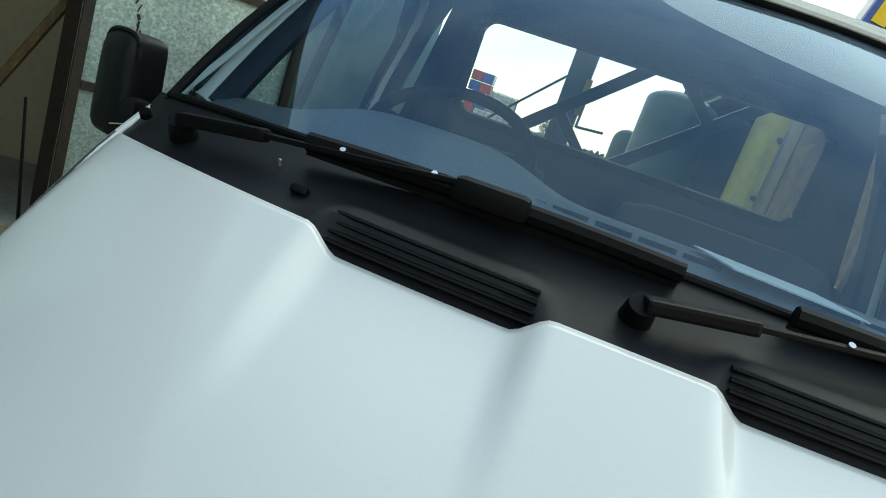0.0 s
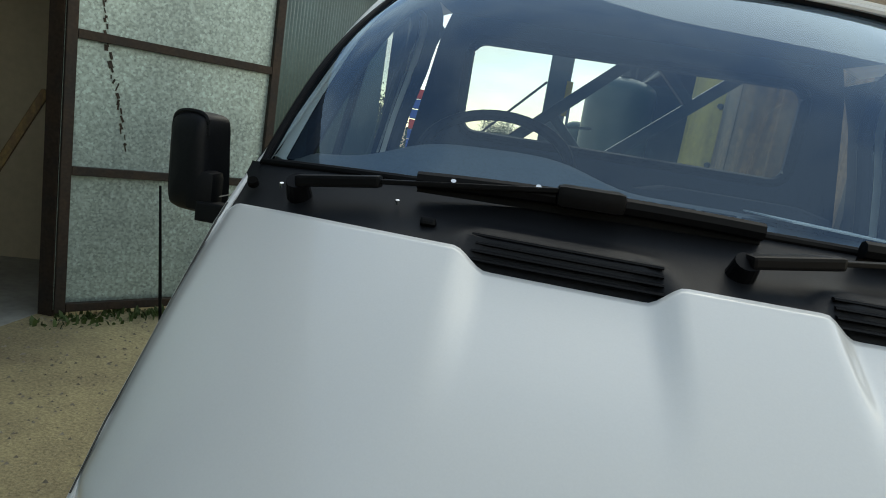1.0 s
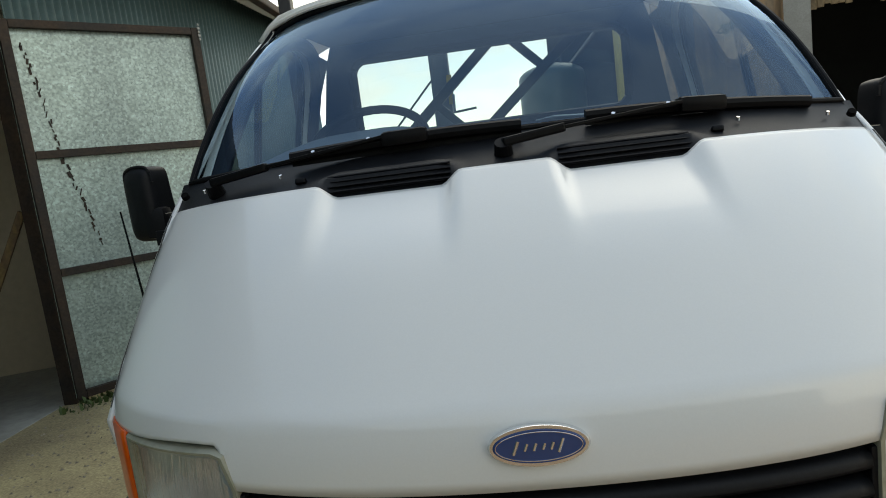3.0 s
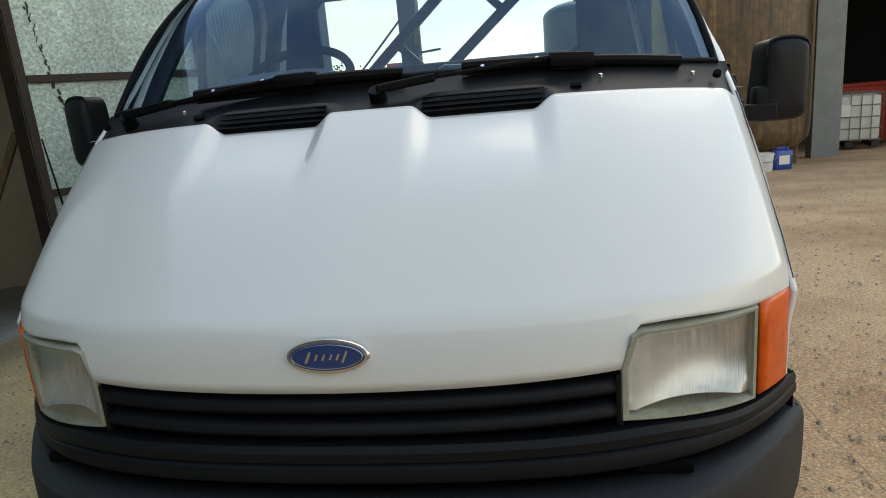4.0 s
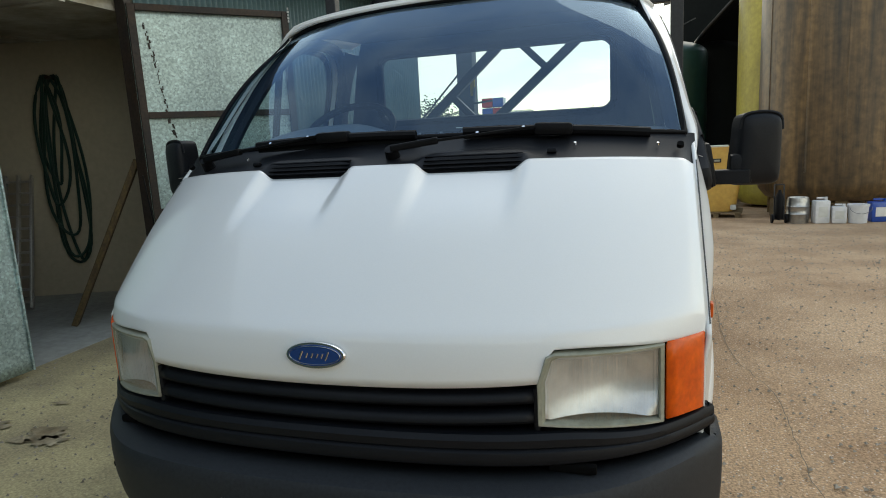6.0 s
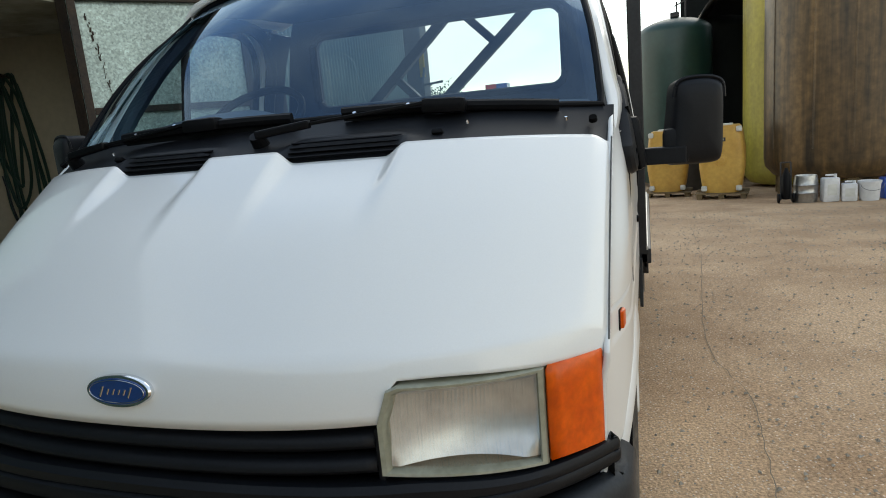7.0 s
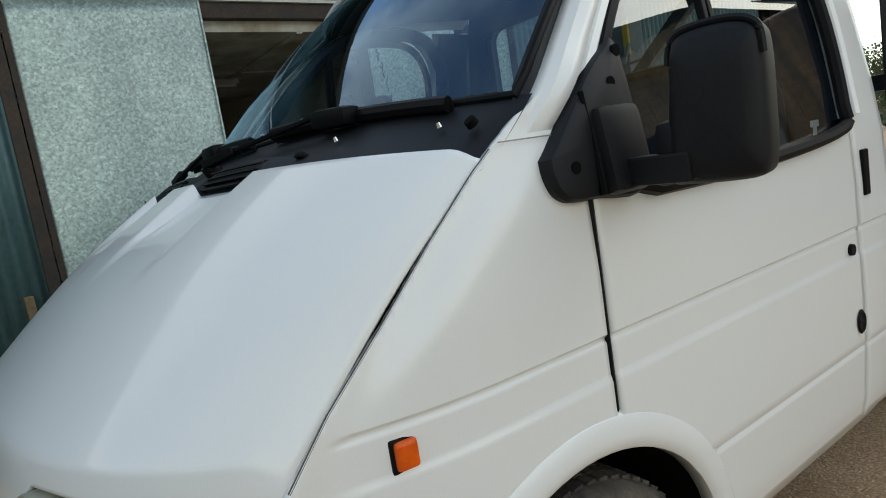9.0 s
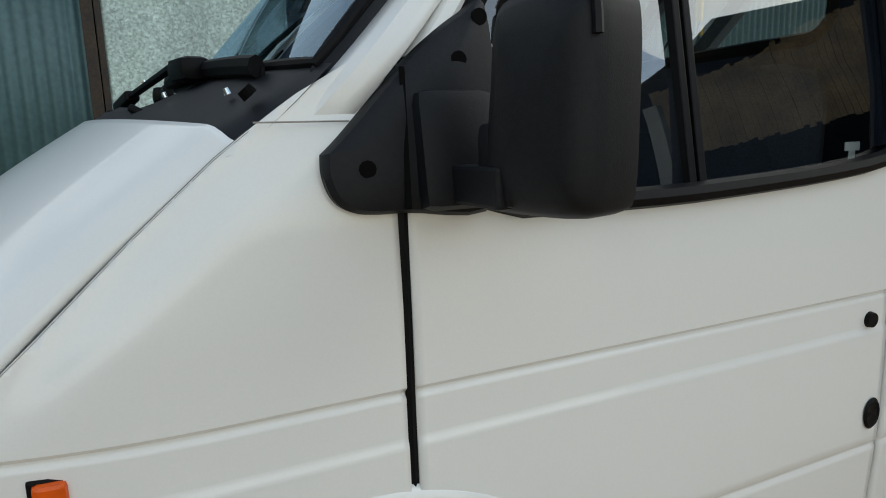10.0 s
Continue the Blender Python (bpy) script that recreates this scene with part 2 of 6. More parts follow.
def lerp_table(table, v):
    """Straight-line reading of a table of (key, value) pairs."""
    if v <= table[0][0]:
        return table[0][1]
    for (a, p), (b, q) in zip(table, table[1:]):
        if v <= b:
            return p + (q - p) * (v - a) / (b - a)
    return table[-1][1]


# ---- the van: front at y = 0, length along +y, on the ground at z = 0 ----
van = thing("flatbed_van", "white flatbed cab van with black bumper, standing on the yard", "van")


def front_y(x):
    """The bow of the nose in plan."""
    x = abs(x)
    return 0.10 * x ** 2 + 0.28 * x ** 4 + 0.08 * x ** 8


def rear_y(x):
    return 0.512 + 0.28 * abs(x) ** 3


def rear_z(x):
    return 1.289 - 0.030 * (abs(x) / 0.915) ** 4


def hood_low(x):
    x = abs(x)
    if x < 0.531:
        return 0.784 + 0.012 * (x / 0.531) ** 2
    return 0.796 + 0.076 * smooth01(0.531, 0.560, x) - 0.022 * smooth01(0.60, 0.91, x)


def hood_point(x, v):
    """v from 0 at the lower front edge to 1 at the rear edge."""
    ax = abs(x)
    y0, z0, y1, z1 = front_y(x), hood_low(x), rear_y(x), rear_z(x)
    zb, yb = 0.908, front_y(x) + 0.024
    if v < 0.18:
        t = v / 0.18
        z = z0 + (zb - z0) * t
        y = y0 + (yb - y0) * max(0.0, (z - 0.784) / (zb - 0.784)) ** 2.2
    else:
        t = (v - 0.18) / 0.82
        y, z = yb + (y1 - yb) * t, zb + (z1 - zb) * t
        z += 0.026 * math.sin(math.pi * t) * (1 - 0.35 * (ax / 0.92) ** 2)
    # scoops in front of the two air inlets
    s = smooth01(0.098, 0.150, ax) * (1 - smooth01(0.392, 0.450, ax))
    fade = smooth01(0.50, 1.0, v + 0.02) ** 1.3
    z -= 0.032 * s * fade
    # the edge rolls down at the sides
    e = smooth01(0.865, 0.918, ax)
    z -= 0.018 * e * e
    return (x, y, z)


hood_x = [-0.918 + 1.836 * i / 176 for i in range(177)]
hood_v = [0, 0.03, 0.06, 0.09, 0.12, 0.15, 0.17, 0.19, 0.21, 0.24] + [0.28 + 0.72 * i / 44 for i in range(45)]
bonnet = solid(grid("bonnet", [[hood_point(x, v) for x in hood_x] for v in hood_v], M_WHITE, van, "glossy white bonnet with two scoops"), 0.012)


def base_line(x):
    """Foot of the windscreen."""
    ax = abs(x)
    return (x, 0.726 + 0.148 * ax ** 2.6, 1.366 - 0.040 * ax ** 2.4)


# black scuttle panel between bonnet and windscreen
cowl_x = [-0.925 + 1.85 * i / 185 for i in range(186)]
rows = []
for f in [0, 0.06, 0.14, 0.24, 0.36, 0.5, 0.62, 0.74, 0.86, 0.95, 1.0]:
    r = []
    for x in cowl_x:
        ax = abs(x)
        y0, z0 = rear_y(x) - 0.02, rear_z(x) - 0.016 - 0.018 * smooth01(0.865, 0.918, ax) ** 2
        s = smooth01(0.098, 0.150, ax) * (1 - smooth01(0.392, 0.450, ax))
        bx, y1, z1 = base_line(x)
        z = z0 + (z1 - z0) * f ** 1.25
        z += 0.030 * math.exp(-((f - 0.24) / 0.16) ** 2) * smooth01(0.08, 0.16, ax) * (1 - smooth01(0.39, 0.5, ax))
        z -= s * 0.042 * (1 - smooth01(0.16, 0.30, f))
        r.append((x, y0 + (y1 - y0) * f, z))
    rows.append(r)
cowl = grid("scuttle_panel", rows, M_BLACK, van, "black moulded plastic panel below the windscreen")
for s in (-1, 1):
    # inlet louvres
    for k in range(4):
        f = 0.05 + 0.06 * k
        pts = []
        for i in range(15):
            x = s * (0.125 + 0.30 * i / 14)
            y = rear_y(x) - 0.02 + 0.19 * f + 0.020
            pts.append((x, y, rear_z(x) - 0.018 + 0.0115 * k))
        sweep("louvre", pts, 0.006, M_RUBBER, van, "", seg=6, flat=0.5)
    for x, y, z in ((0.571, 0.666, 1.322), (0.812, 0.735, 1.308)):
        bm = bmesh.new()
        rod(bm, (s * x, y, z - 0.004), (s * x, y - 0.003, z + 0.004), 0.0050, 0.004, 10)
        part("screw_cap", bm, M_CHROME, van, "bright screw head")
    bm = bmesh.new()
    rod(bm, (s * 0.877, 0.754, 1.297), (s * 0.877, 0.746, 1.306), 0.011, 0.010, 12)
    part("grommet", bm, M_DARK, van)
    bm = bmesh.new()
    box(bm, s * 0.505, 0.622, 1.300, 0.028, 0.03, 0.014, pose(0, 0, 0, -30, 0, 0), 0.005)
    part("washer_jet", bm, M_RUBBER, van)

# windscreen
TOPY, TOPZ = 1.325, 1.915


def screen_point(u, v):
    """u from -1 to 1 across, v from 0 at the foot to 1 at the top."""
    b = base_line(u * 0.895)
    tx = u * 0.765
    ty, tz = TOPY + 0.075 * abs(u) ** 2.4, TOPZ - 0.055 * abs(u) ** 2.6 - 0.030 * abs(u) ** 14
    bul = math.sin(math.pi * v)
    return (b[0] + (tx - b[0]) * v + u * 0.02 * bul, b[1] + (ty - b[1]) * v - 0.028 * bul, b[2] + (tz - b[2]) * v + 0.022 * bul)


us, vs = [-1 + 2 * i / 40 for i in range(41)], [i / 16 for i in range(17)]
pane = grid("windscreen", [[screen_point(u, v) for u in us] for v in vs], M_SCREEN, van, "laminated windscreen with the sky's blue put into its reflection")
pane.visible_shadow = False
edge = [screen_point(u, 0) for u in us] + [screen_point(1, v) for v in vs[1:]] + [screen_point(u, 1) for u in us[::-1][1:]] + [screen_point(-1, v) for v in vs[::-1][1:-1]]
sweep("windscreen_seal", edge, 0.010, M_RUBBER, van, "black rubber seal", seg=10, closed=True)


# flank of the cab
def flank_x(y, z):
    x = lerp_table([(0.30, 0.925), (0.42, 0.948), (0.568, 0.958), (0.573, 0.955), (0.578, 0.955), (0.584, 0.959), (0.60, 0.960), (0.72, 0.9612), (1.02, 0.961), (1.15, 0.955), (1.30, 0.934), (1.50, 0.897), (1.70, 0.850), (1.86, 0.790)], z)
    # shallow pressed band along the side
    x -= 0.0040 * lerp_table([(0.824, 0.0), (0.838, 1.0), (0.894, 1.0), (0.900, 1.9), (0.904, 1.9), (0.911, 0.0)], z) * smooth01(0.37, 0.43, y)
    return x - 0.052 * (1 - smooth01(0.28, 0.72, y)) ** 1.6


ARCH = (0.83, 0.32, 0.395)


def arch_floor(y, low):
    d = ARCH[2] ** 2 - (y - ARCH[0]) ** 2
    return max(low, ARCH[1] + math.sqrt(d)) if d > 0 else low


LEVELS = sorted(set([0.30 + 0.02 * k for k in range(80)] + [0.568, 0.573, 0.578, 0.584, 0.821, 0.824, 0.828, 0.833, 0.838, 0.843, 0.890, 0.894, 0.897, 0.900, 0.902, 0.904, 0.9075, 0.911, 0.914]))


def side_skin(name, s, ys, low, high, tuck, material, label=""):
    rows = []
    for y in ys:
        a, b = arch_floor(y, low(y)), high(y)
        row = []
        for k in [a] + LEVELS + [b]:
            z = min(b, max(a, k))
            x = flank_x(y, z)
            if tuck:
                t = smooth01(b - 0.13, b, z) ** 2
                x += (0.9235 - x) * t
            row.append((s * x, y, z))
        rows.append(row)
    skin = grid(name, rows, material, van, label)
    outward = sum(q.normal.x for q in skin.data.polygons) * s > 0
    return solid(skin, 0.012, -1.0 if outward else 1.0)


def wing_top(y):
    return lerp_table([(0.31, 0.845), (0.345, 0.885), (0.40, 0.948), (0.50, 1.040), (0.60, 1.136), (0.70, 1.226), (0.735, 1.252), (0.80, 1.296), (0.86, 1.330), (0.92, 1.362)], y) - 0.003 * (1 - smooth01(0.70, 0.80, y))


def sill(y):
    return 0.36


def belt(y):
    return lerp_table([(0.92, 1.17), (1.10, 1.135), (1.45, 1.142), (1.80, 1.168), (1.97, 1.185)], y)


wing_ys = [0.312 + 0.600 * i / 60 for i in range(61)]
door_ys = [0.926 + 1.034 * i / 74 for i in range(75)]
post_ys = [1.972 + 0.208 * i / 10 for i in range(11)]


def pillar(s, a, b, name, material, label=""):
    """A strip between two edges, given as rows of points on the +x side."""
    rows = []
    for p, q in zip(a, b):
        p, q = Vector(p), Vector(q)
        mid = (p + q) / 2 + Vector((0.007, -0.006, 0.004))
        rows.append([(s * v.x, v.y, v.z) for v in (p, p.lerp(mid, 0.55), mid, q.lerp(mid, 0.55), q)])
    return solid(grid(name, rows, material, van, label), 0.008, -1.0 if s < 0 else 1.0)


def along(a, n=24):
    """A smooth line through points, n steps."""
    a = [Vector(p) for p in a]
    out = []
    for i in range(n + 1):
        t = i / n * (len(a) - 1)
        k = min(len(a) - 2, int(t))
        p0, p1, p2, p3 = a[max(0, k - 1)], a[k], a[k + 1], a[min(len(a) - 1, k + 2)]
        f = t - k
        out.append(0.5 * ((2 * p1) + (p2 - p0) * f + (2 * p0 - 5 * p1 + 4 * p2 - p3) * f * f + (3 * p1 - p0 - 3 * p2 + p3) * f ** 3))
    return out


for s in (-1, 1):
    side_skin("front_wing", s, wing_ys, lambda y: 0.52, wing_top, True, M_WHITE, "white front wing with pressed lines")
    door = side_skin("door", s, door_ys, sill, belt, False, M_WHITE, "white cab door")
    side_skin("corner_panel", s, post_ys, sill, lambda y: 1.86, False, M_WHITE)
    # sill under the door
    rows = [[(s * (0.925 - 0.02 * k), y, 0.355 - 0.03 * k) for k in range(4)] for y in (1.235, 1.5, 1.8, 2.18)]
    solid(grid("sill", rows, M_WHITE2, van), 0.02)
    # shut lines
    gap = [(s * 0.951, 0.919, z) for z in (0.70, 0.80, 0.90, 1.0, 1.1, 1.17)] + [(s * 0.930, 0.93, 1.28), (s * 0.915, 0.945, 1.36), (s * 0.90, 1.0, 1.44), (s * 0.86, 1.15, 1.60)]
    sweep("door_seal", gap, 0.008, M_RUBBER, van, "", seg=6)
    gap = [(s * 0.9212, y, wing_top(y) - 0.002) for y in wing_ys[2:44]]
    sweep("bonnet_seal", gap, 0.0026, M_SEAL, van, "", seg=6)
    # wheel arch lip
    rows = []
    for i in range(41):
        a = radians(-6 + (186) * i / 40)
        c, d = math.cos(a), math.sin(a)
        ring = []
        for r, o in ((0.385, -0.03), (0.387, 0.000), (0.394, 0.006), (0.41, 0.0085), (0.43, 0.0065), (0.446, 0.002), (0.458, -0.004)):
            y, z = ARCH[0] + r * c, ARCH[1] + r * d
            ring.append((s * (flank_x(y, max(z, 0.45)) + o), y, z))
        rows.append(ring)
    solid(grid("wheel_arch", rows, M_WHITE, van, "white flared wheel arch"), 0.006)
    bm = bmesh.new()
    box(bm, s * 0.85, 1.232, 0.27, 0.20, 0.010, 0.30, None, 0.003)
    part("mud_flap", bm, M_RUBBER, van, "black rubber mud flap")
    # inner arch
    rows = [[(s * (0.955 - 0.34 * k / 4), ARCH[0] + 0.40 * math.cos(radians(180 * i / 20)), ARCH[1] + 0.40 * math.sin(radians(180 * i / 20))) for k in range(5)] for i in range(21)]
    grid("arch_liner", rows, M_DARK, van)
    # pillar beside the windscreen
    inner = along([(0.903, 0.770, 1.245), (0.905, 0.862, 1.330), (0.880, 0.962, 1.435), (0.848, 1.085, 1.570), (0.808, 1.225, 1.710), (0.762, 1.395, 1.850)])
    outer = along([(0.918, 0.835, 1.235), (0.936, 0.930, 1.335), (0.916, 1.010, 1.425), (0.888, 1.130, 1.560), (0.852, 1.280, 1.700), (0.800, 1.480, 1.838)])
    pillar(s, inner, outer, "windscreen_pillar", M_WHITE, "white windscreen pillar")
    strip = []
    for k, p in enumerate(inner[3:]):
        v = 0.02 + 0.97 * k / (len(inner) - 4)
        e = Vector(screen_point(0.992, v)) + Vector((0.0, -0.004, 0.004))
        strip.append([(s * c.x, c.y, c.z) for c in (e, e.lerp(p, 0.5) + Vector((0.003, -0.006, 0.004)), p + Vector((0.002, -0.006, 0.003)))])
    grid("pillar_trim", strip, M_BLACK, van, "black trim strip beside the windscreen")
    sweep("pillar_seam", [(s * (flank_x(y, 1.262) + 0.0005), y, 1.262) for y in (0.745, 0.76, 0.78, 0.80, 0.82, 0.84, 0.86)], 0.0012, M_SEAM, van, "", seg=6)
    bm = bmesh.new()
    box(bm, s * 0.885, 1.925, 1.195, 0.004, 0.045, 0.018, None, 0.002)
    box(bm, s * 0.885, 1.925, 1.172, 0.004, 0.018, 0.03, None, 0.002)
    part("belt_anchor", bm, M_PAPER, van, "small white seat belt bracket")
    # door window: frame, divider, panes
    ring = along([(0.945, 0.955, 1.180), (0.925, 1.000, 1.330), (0.900, 1.110, 1.500), (0.862, 1.280, 1.680), (0.820, 1.470, 1.800), (0.815, 1.800, 1.815), (0.850, 1.940, 1.700), (0.905, 1.965, 1.480), (0.945, 1.955, 1.240), (0.957, 1.900, 1.170), (0.962, 1.450, 1.140), (0.960, 1.100, 1.140)], 60)
    frame_ring = [(s * p.x, p.y, p.z) for p in ring]
    sweep("window_rubber", frame_ring, 0.017, M_RUBBER, door, "black window rubber", seg=8, closed=True)
    out_ring = along([(0.914, 0.955, 1.330), (0.886, 1.080, 1.490), (0.844, 1.260, 1.680), (0.793, 1.475, 1.825), (0.790, 1.830, 1.845), (0.835, 1.985, 1.710), (0.896, 2.005, 1.480), (0.942, 1.995, 1.200)], 44)
    sweep("window_frame", [(s * p.x, p.y, p.z) for p in out_ring], 0.028, M_WHITE, door, "white pressed window frame", seg=10, flat=0.8)
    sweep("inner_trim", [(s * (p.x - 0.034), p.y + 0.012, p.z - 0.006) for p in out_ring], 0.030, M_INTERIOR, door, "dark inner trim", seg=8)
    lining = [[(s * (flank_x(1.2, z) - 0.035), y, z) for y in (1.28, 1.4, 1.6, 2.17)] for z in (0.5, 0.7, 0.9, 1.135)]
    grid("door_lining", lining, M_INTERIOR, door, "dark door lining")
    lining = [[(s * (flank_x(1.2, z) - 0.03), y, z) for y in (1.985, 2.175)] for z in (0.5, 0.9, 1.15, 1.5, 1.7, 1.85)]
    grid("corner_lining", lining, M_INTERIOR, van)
    rows = []
    for i in range(13):
        z = 1.13 + 0.69 * i / 12
        y0 = lerp_table([(1.13, 0.96), (1.33, 1.0), (1.50, 1.11), (1.68, 1.28), (1.82, 1.48)], z)
        y1 = lerp_table([(1.13, 1.90), (1.24, 1.955), (1.5, 1.965), (1.70, 1.94), (1.82, 1.80)], z)
        rows.append([(s * (flank_x(1.2, z) - 0.012), y0 + (y1 - y0) * k / 10, z) for k in range(11)])
    w = grid("side_window", rows, M_SIDE, door, "side window glass")
    w.visible_shadow = False
    bm = bmesh.new()
    for dy in (0, 0.022):
        bar(bm, (s * 0.955, 1.415 + dy, 1.14), (s * 0.842, 1.415 + dy, 1.78), 0.016, 0.018, 0.003)
    part("window_divider", bm, M_RUBBER, door, "black upright dividing the window")
    # handle and lock
    bm = bmesh.new()
    box(bm, s * 0.962, 2.02, 1.045, 0.012, 0.035, 0.125, None, 0.005)
    part("air_slot", bm, M_RUBBER, van, "black vent slot behind the door")
    bm = bmesh.new()
    rod(bm, (s * 0.954, 1.906, 0.853), (s * 0.966, 1.906, 0.853), 0.017, 0.015, 18)
    part("lock", bm, M_RUBBER, door, "black door lock")
    lathe("door_handle", [(0.0, 0.004), (0.022, 0.003), (0.028, 0.006), (0.034, 0.002)], M_RUBBER, door, "recessed black handle", 24,
          Matrix.Translation((s * 0.961, 1.93, 0.650)) @ pose(0, 0, 0, 0, 90 * s, 0) @ Matrix.Diagonal((1.0, 0.75, 1, 1)))
    # side repeater
    bm = bmesh.new()
    box(bm, s * 0.934, 0.494, 0.858, 0.012, 0.043, 0.052, pose(0, 0, 0, 0, 0, -s * 6), 0.005)
    rp = part("side_repeater", bm, M_RUBBER, van, "small orange side repeater lamp")
    bm = bmesh.new()
    box(bm, s * 0.939, 0.496, 0.858, 0.018, 0.035, 0.042, pose(0, 0, 0, 0, 0, -s * 6), 0.006)
    part("lens", bm, M_ORANGE, rp, "orange lens")

# roof
rows = []
for i in range(25):
    t = i / 24
    row = []
    for k in range(37):
        u = -1 + 2 * k / 36
        au = abs(u)
        fx, fy, fz = screen_point(u * 1.0, 1.0)
        fx, fy, fz = u * 0.815, fy - 0.004 + 0.10 * max(0, au - 0.9) * 6 * 0.1, fz + 0.012 - 0.03 * smooth01(0.9, 1, au)
        ry, rz = 2.18, 1.985 - 0.10 * au ** 4
        y = fy + (ry - fy) * t
        z = fz + (rz - fz) * math.sin(t * math.pi / 2) ** 0.9 if t < 1 else rz
        row.append((fx, y, z))
    rows.append(row)
solid(grid("roof", rows, M_WHITE, van, "white cab roof"), 0.015, 1.0)
sweep("roof_gutter", along([(-0.775, 1.40, 1.862), (-0.55, 1.345, 1.905), (0, 1.318, 1.928), (0.55, 1.345, 1.905), (0.775, 1.40, 1.862)], 30), 0.010, M_WHITE, van, "", seg=8)

# rear wall of the cab, with its window
WX, WZ0, WZ1, RY = 0.655, 1.455, 1.835, 2.185


def rounded_rect(hx, z0, z1, r, n=6):
    out = []
    for cx, cz, a0 in ((hx - r, z1 - r, 0), (-hx + r, z1 - r, 90), (-hx + r, z0 + r, 180), (hx - r, z0 + r, 270)):
        for k in range(n + 1):
            a = radians(a0 + 90 * k / n)
            out.append((cx + r * math.cos(a), cz + r * math.sin(a)))
    return out


hole = rounded_rect(WX, WZ0, WZ1, 0.07)
outer = []
for x, z in hole:
    a = math.atan2((z - 1.645) / 0.19, x / 0.655)
    c, d = math.cos(a), math.sin(a)
    k = 1 / max(abs(c), abs(d))
    zz = 1.645 + (1.93 - 1.645 if d > 0 else 1.645 - 0.40) * d * k
    hx = lerp_table([(0.4, 0.93), (1.15, 0.94), (1.5, 0.885), (1.93, 0.74)], zz)
    outer.append((hx * c * k, zz))
rows = [[(x, RY, z) for x, z in outer], [(x * 1.03, RY, 1.645 + (z - 1.645) * 1.06) for x, z in hole], [(x, RY + 0.012, z) for x, z in hole], [(x, RY + 0.05, z) for x, z in hole]]
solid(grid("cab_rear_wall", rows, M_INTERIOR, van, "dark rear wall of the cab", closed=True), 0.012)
sweep("rear_window_seal", [(x, RY + 0.004, z) for x, z in hole], 0.022, M_RUBBER, van, "", seg=8, closed=True)
bm = bmesh.new()
bm.faces.new([bm.verts.new((x, RY + 0.03, z)) for x, z in hole])
w = part("rear_window", bm, M_PANE, van, "clear rear cab window")
w.visible_shadow = False
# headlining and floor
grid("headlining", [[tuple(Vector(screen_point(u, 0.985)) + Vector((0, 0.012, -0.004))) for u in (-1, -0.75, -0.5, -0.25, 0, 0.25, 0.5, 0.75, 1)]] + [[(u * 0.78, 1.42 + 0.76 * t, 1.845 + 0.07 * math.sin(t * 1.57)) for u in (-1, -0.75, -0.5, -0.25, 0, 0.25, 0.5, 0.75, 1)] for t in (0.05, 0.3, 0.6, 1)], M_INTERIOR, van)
bm = bmesh.new()
box(bm, 0, 1.75, 0.48, 1.84, 0.86, 0.04)
part("cab_floor", bm, M_INTERIOR, van)
bm = bmesh.new()
box(bm, 0, 0.62, 0.72, 1.70, 0.05, 0.9)
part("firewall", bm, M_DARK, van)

# dashboard
rows = []
for f, dz in ((0.0, -0.02), (0.05, -0.004), (0.2, 0.0), (0.45, 0.004), (0.7, 0.0), (0.92, -0.012), (1.0, -0.05), (1.03, -0.22), (1.0, -0.45)):
    row = []
    for k in range(61):
        x = -0.87 + 1.74 * k / 60
        b = base_line(x)
        hump = 0.055 * math.exp(-((x + 0.44) / 0.25) ** 4) * smooth01(0.15, 0.6, f)
        row.append((x, b[1] + 0.03 + (1.14 - b[1] - 0.03 + 0.06 * hump * 8 * (f > 0.6)) * f, b[2] - 0.012 + 0.030 * smooth01(0, 0.6, f) + dz + hump))
    rows.append(row)
dash = grid("dashboard", rows, M_DASH, van, "dark grey padded dashboard")
for k in range(16):
    x = -0.60 + 0.08 * k
    bm = bmesh.new()
    b = base_line(x)
    box(bm, x, b[1] + 0.17, b[2] + 0.012, 0.066, 0.012, 0.010)
    part("demister_slot", bm, M_DARK, dash)
bm = bmesh.new()
box(bm, 0.26, 0.94, 1.386, 0.26, 0.16, 0.003, pose(0, 0, 0, 0, 3, 14))
papers = tagged(part("paper_sheet", bm, M_PAPER, None), "loose white paper lying on the dashboard", "paper")
# steering wheel, tilted like a van's
sw = pose(-0.44, 1.24, 1.40, 38, 0, 0)
wheel_pts = [sw @ Vector((0.20 * math.cos(2 * math.pi * k / 40), 0.20 * math.sin(2 * math.pi * k / 40), 0)) for k in range(40)]
steer = sweep("steering_wheel", wheel_pts, 0.016, M_RUBBER, van, "black two-spoke steering wheel", seg=10, closed=True, up=sw.to_3x3() @ Vector((0, 0, 1)))
bm = bmesh.new()
box(bm, 0, 0, -0.03, 0.16, 0.11, 0.05, None, 0.015)
for q in ((-0.19, 0.02), (0.19, 0.02)):
    bar(bm, (0, 0, -0.025), (q[0], q[1], 0), 0.035, 0.02, 0.004)
bmesh.ops.transform(bm, matrix=sw, verts=bm.verts[:])
part("hub", bm, M_RUBBER, steer)
bm = bmesh.new()
rod(bm, (-0.44, 1.21, 1.37), (-0.44, 1.02, 1.20), 0.045, 0.05, 14)
part("steering_column", bm, M_RUBBER, van)


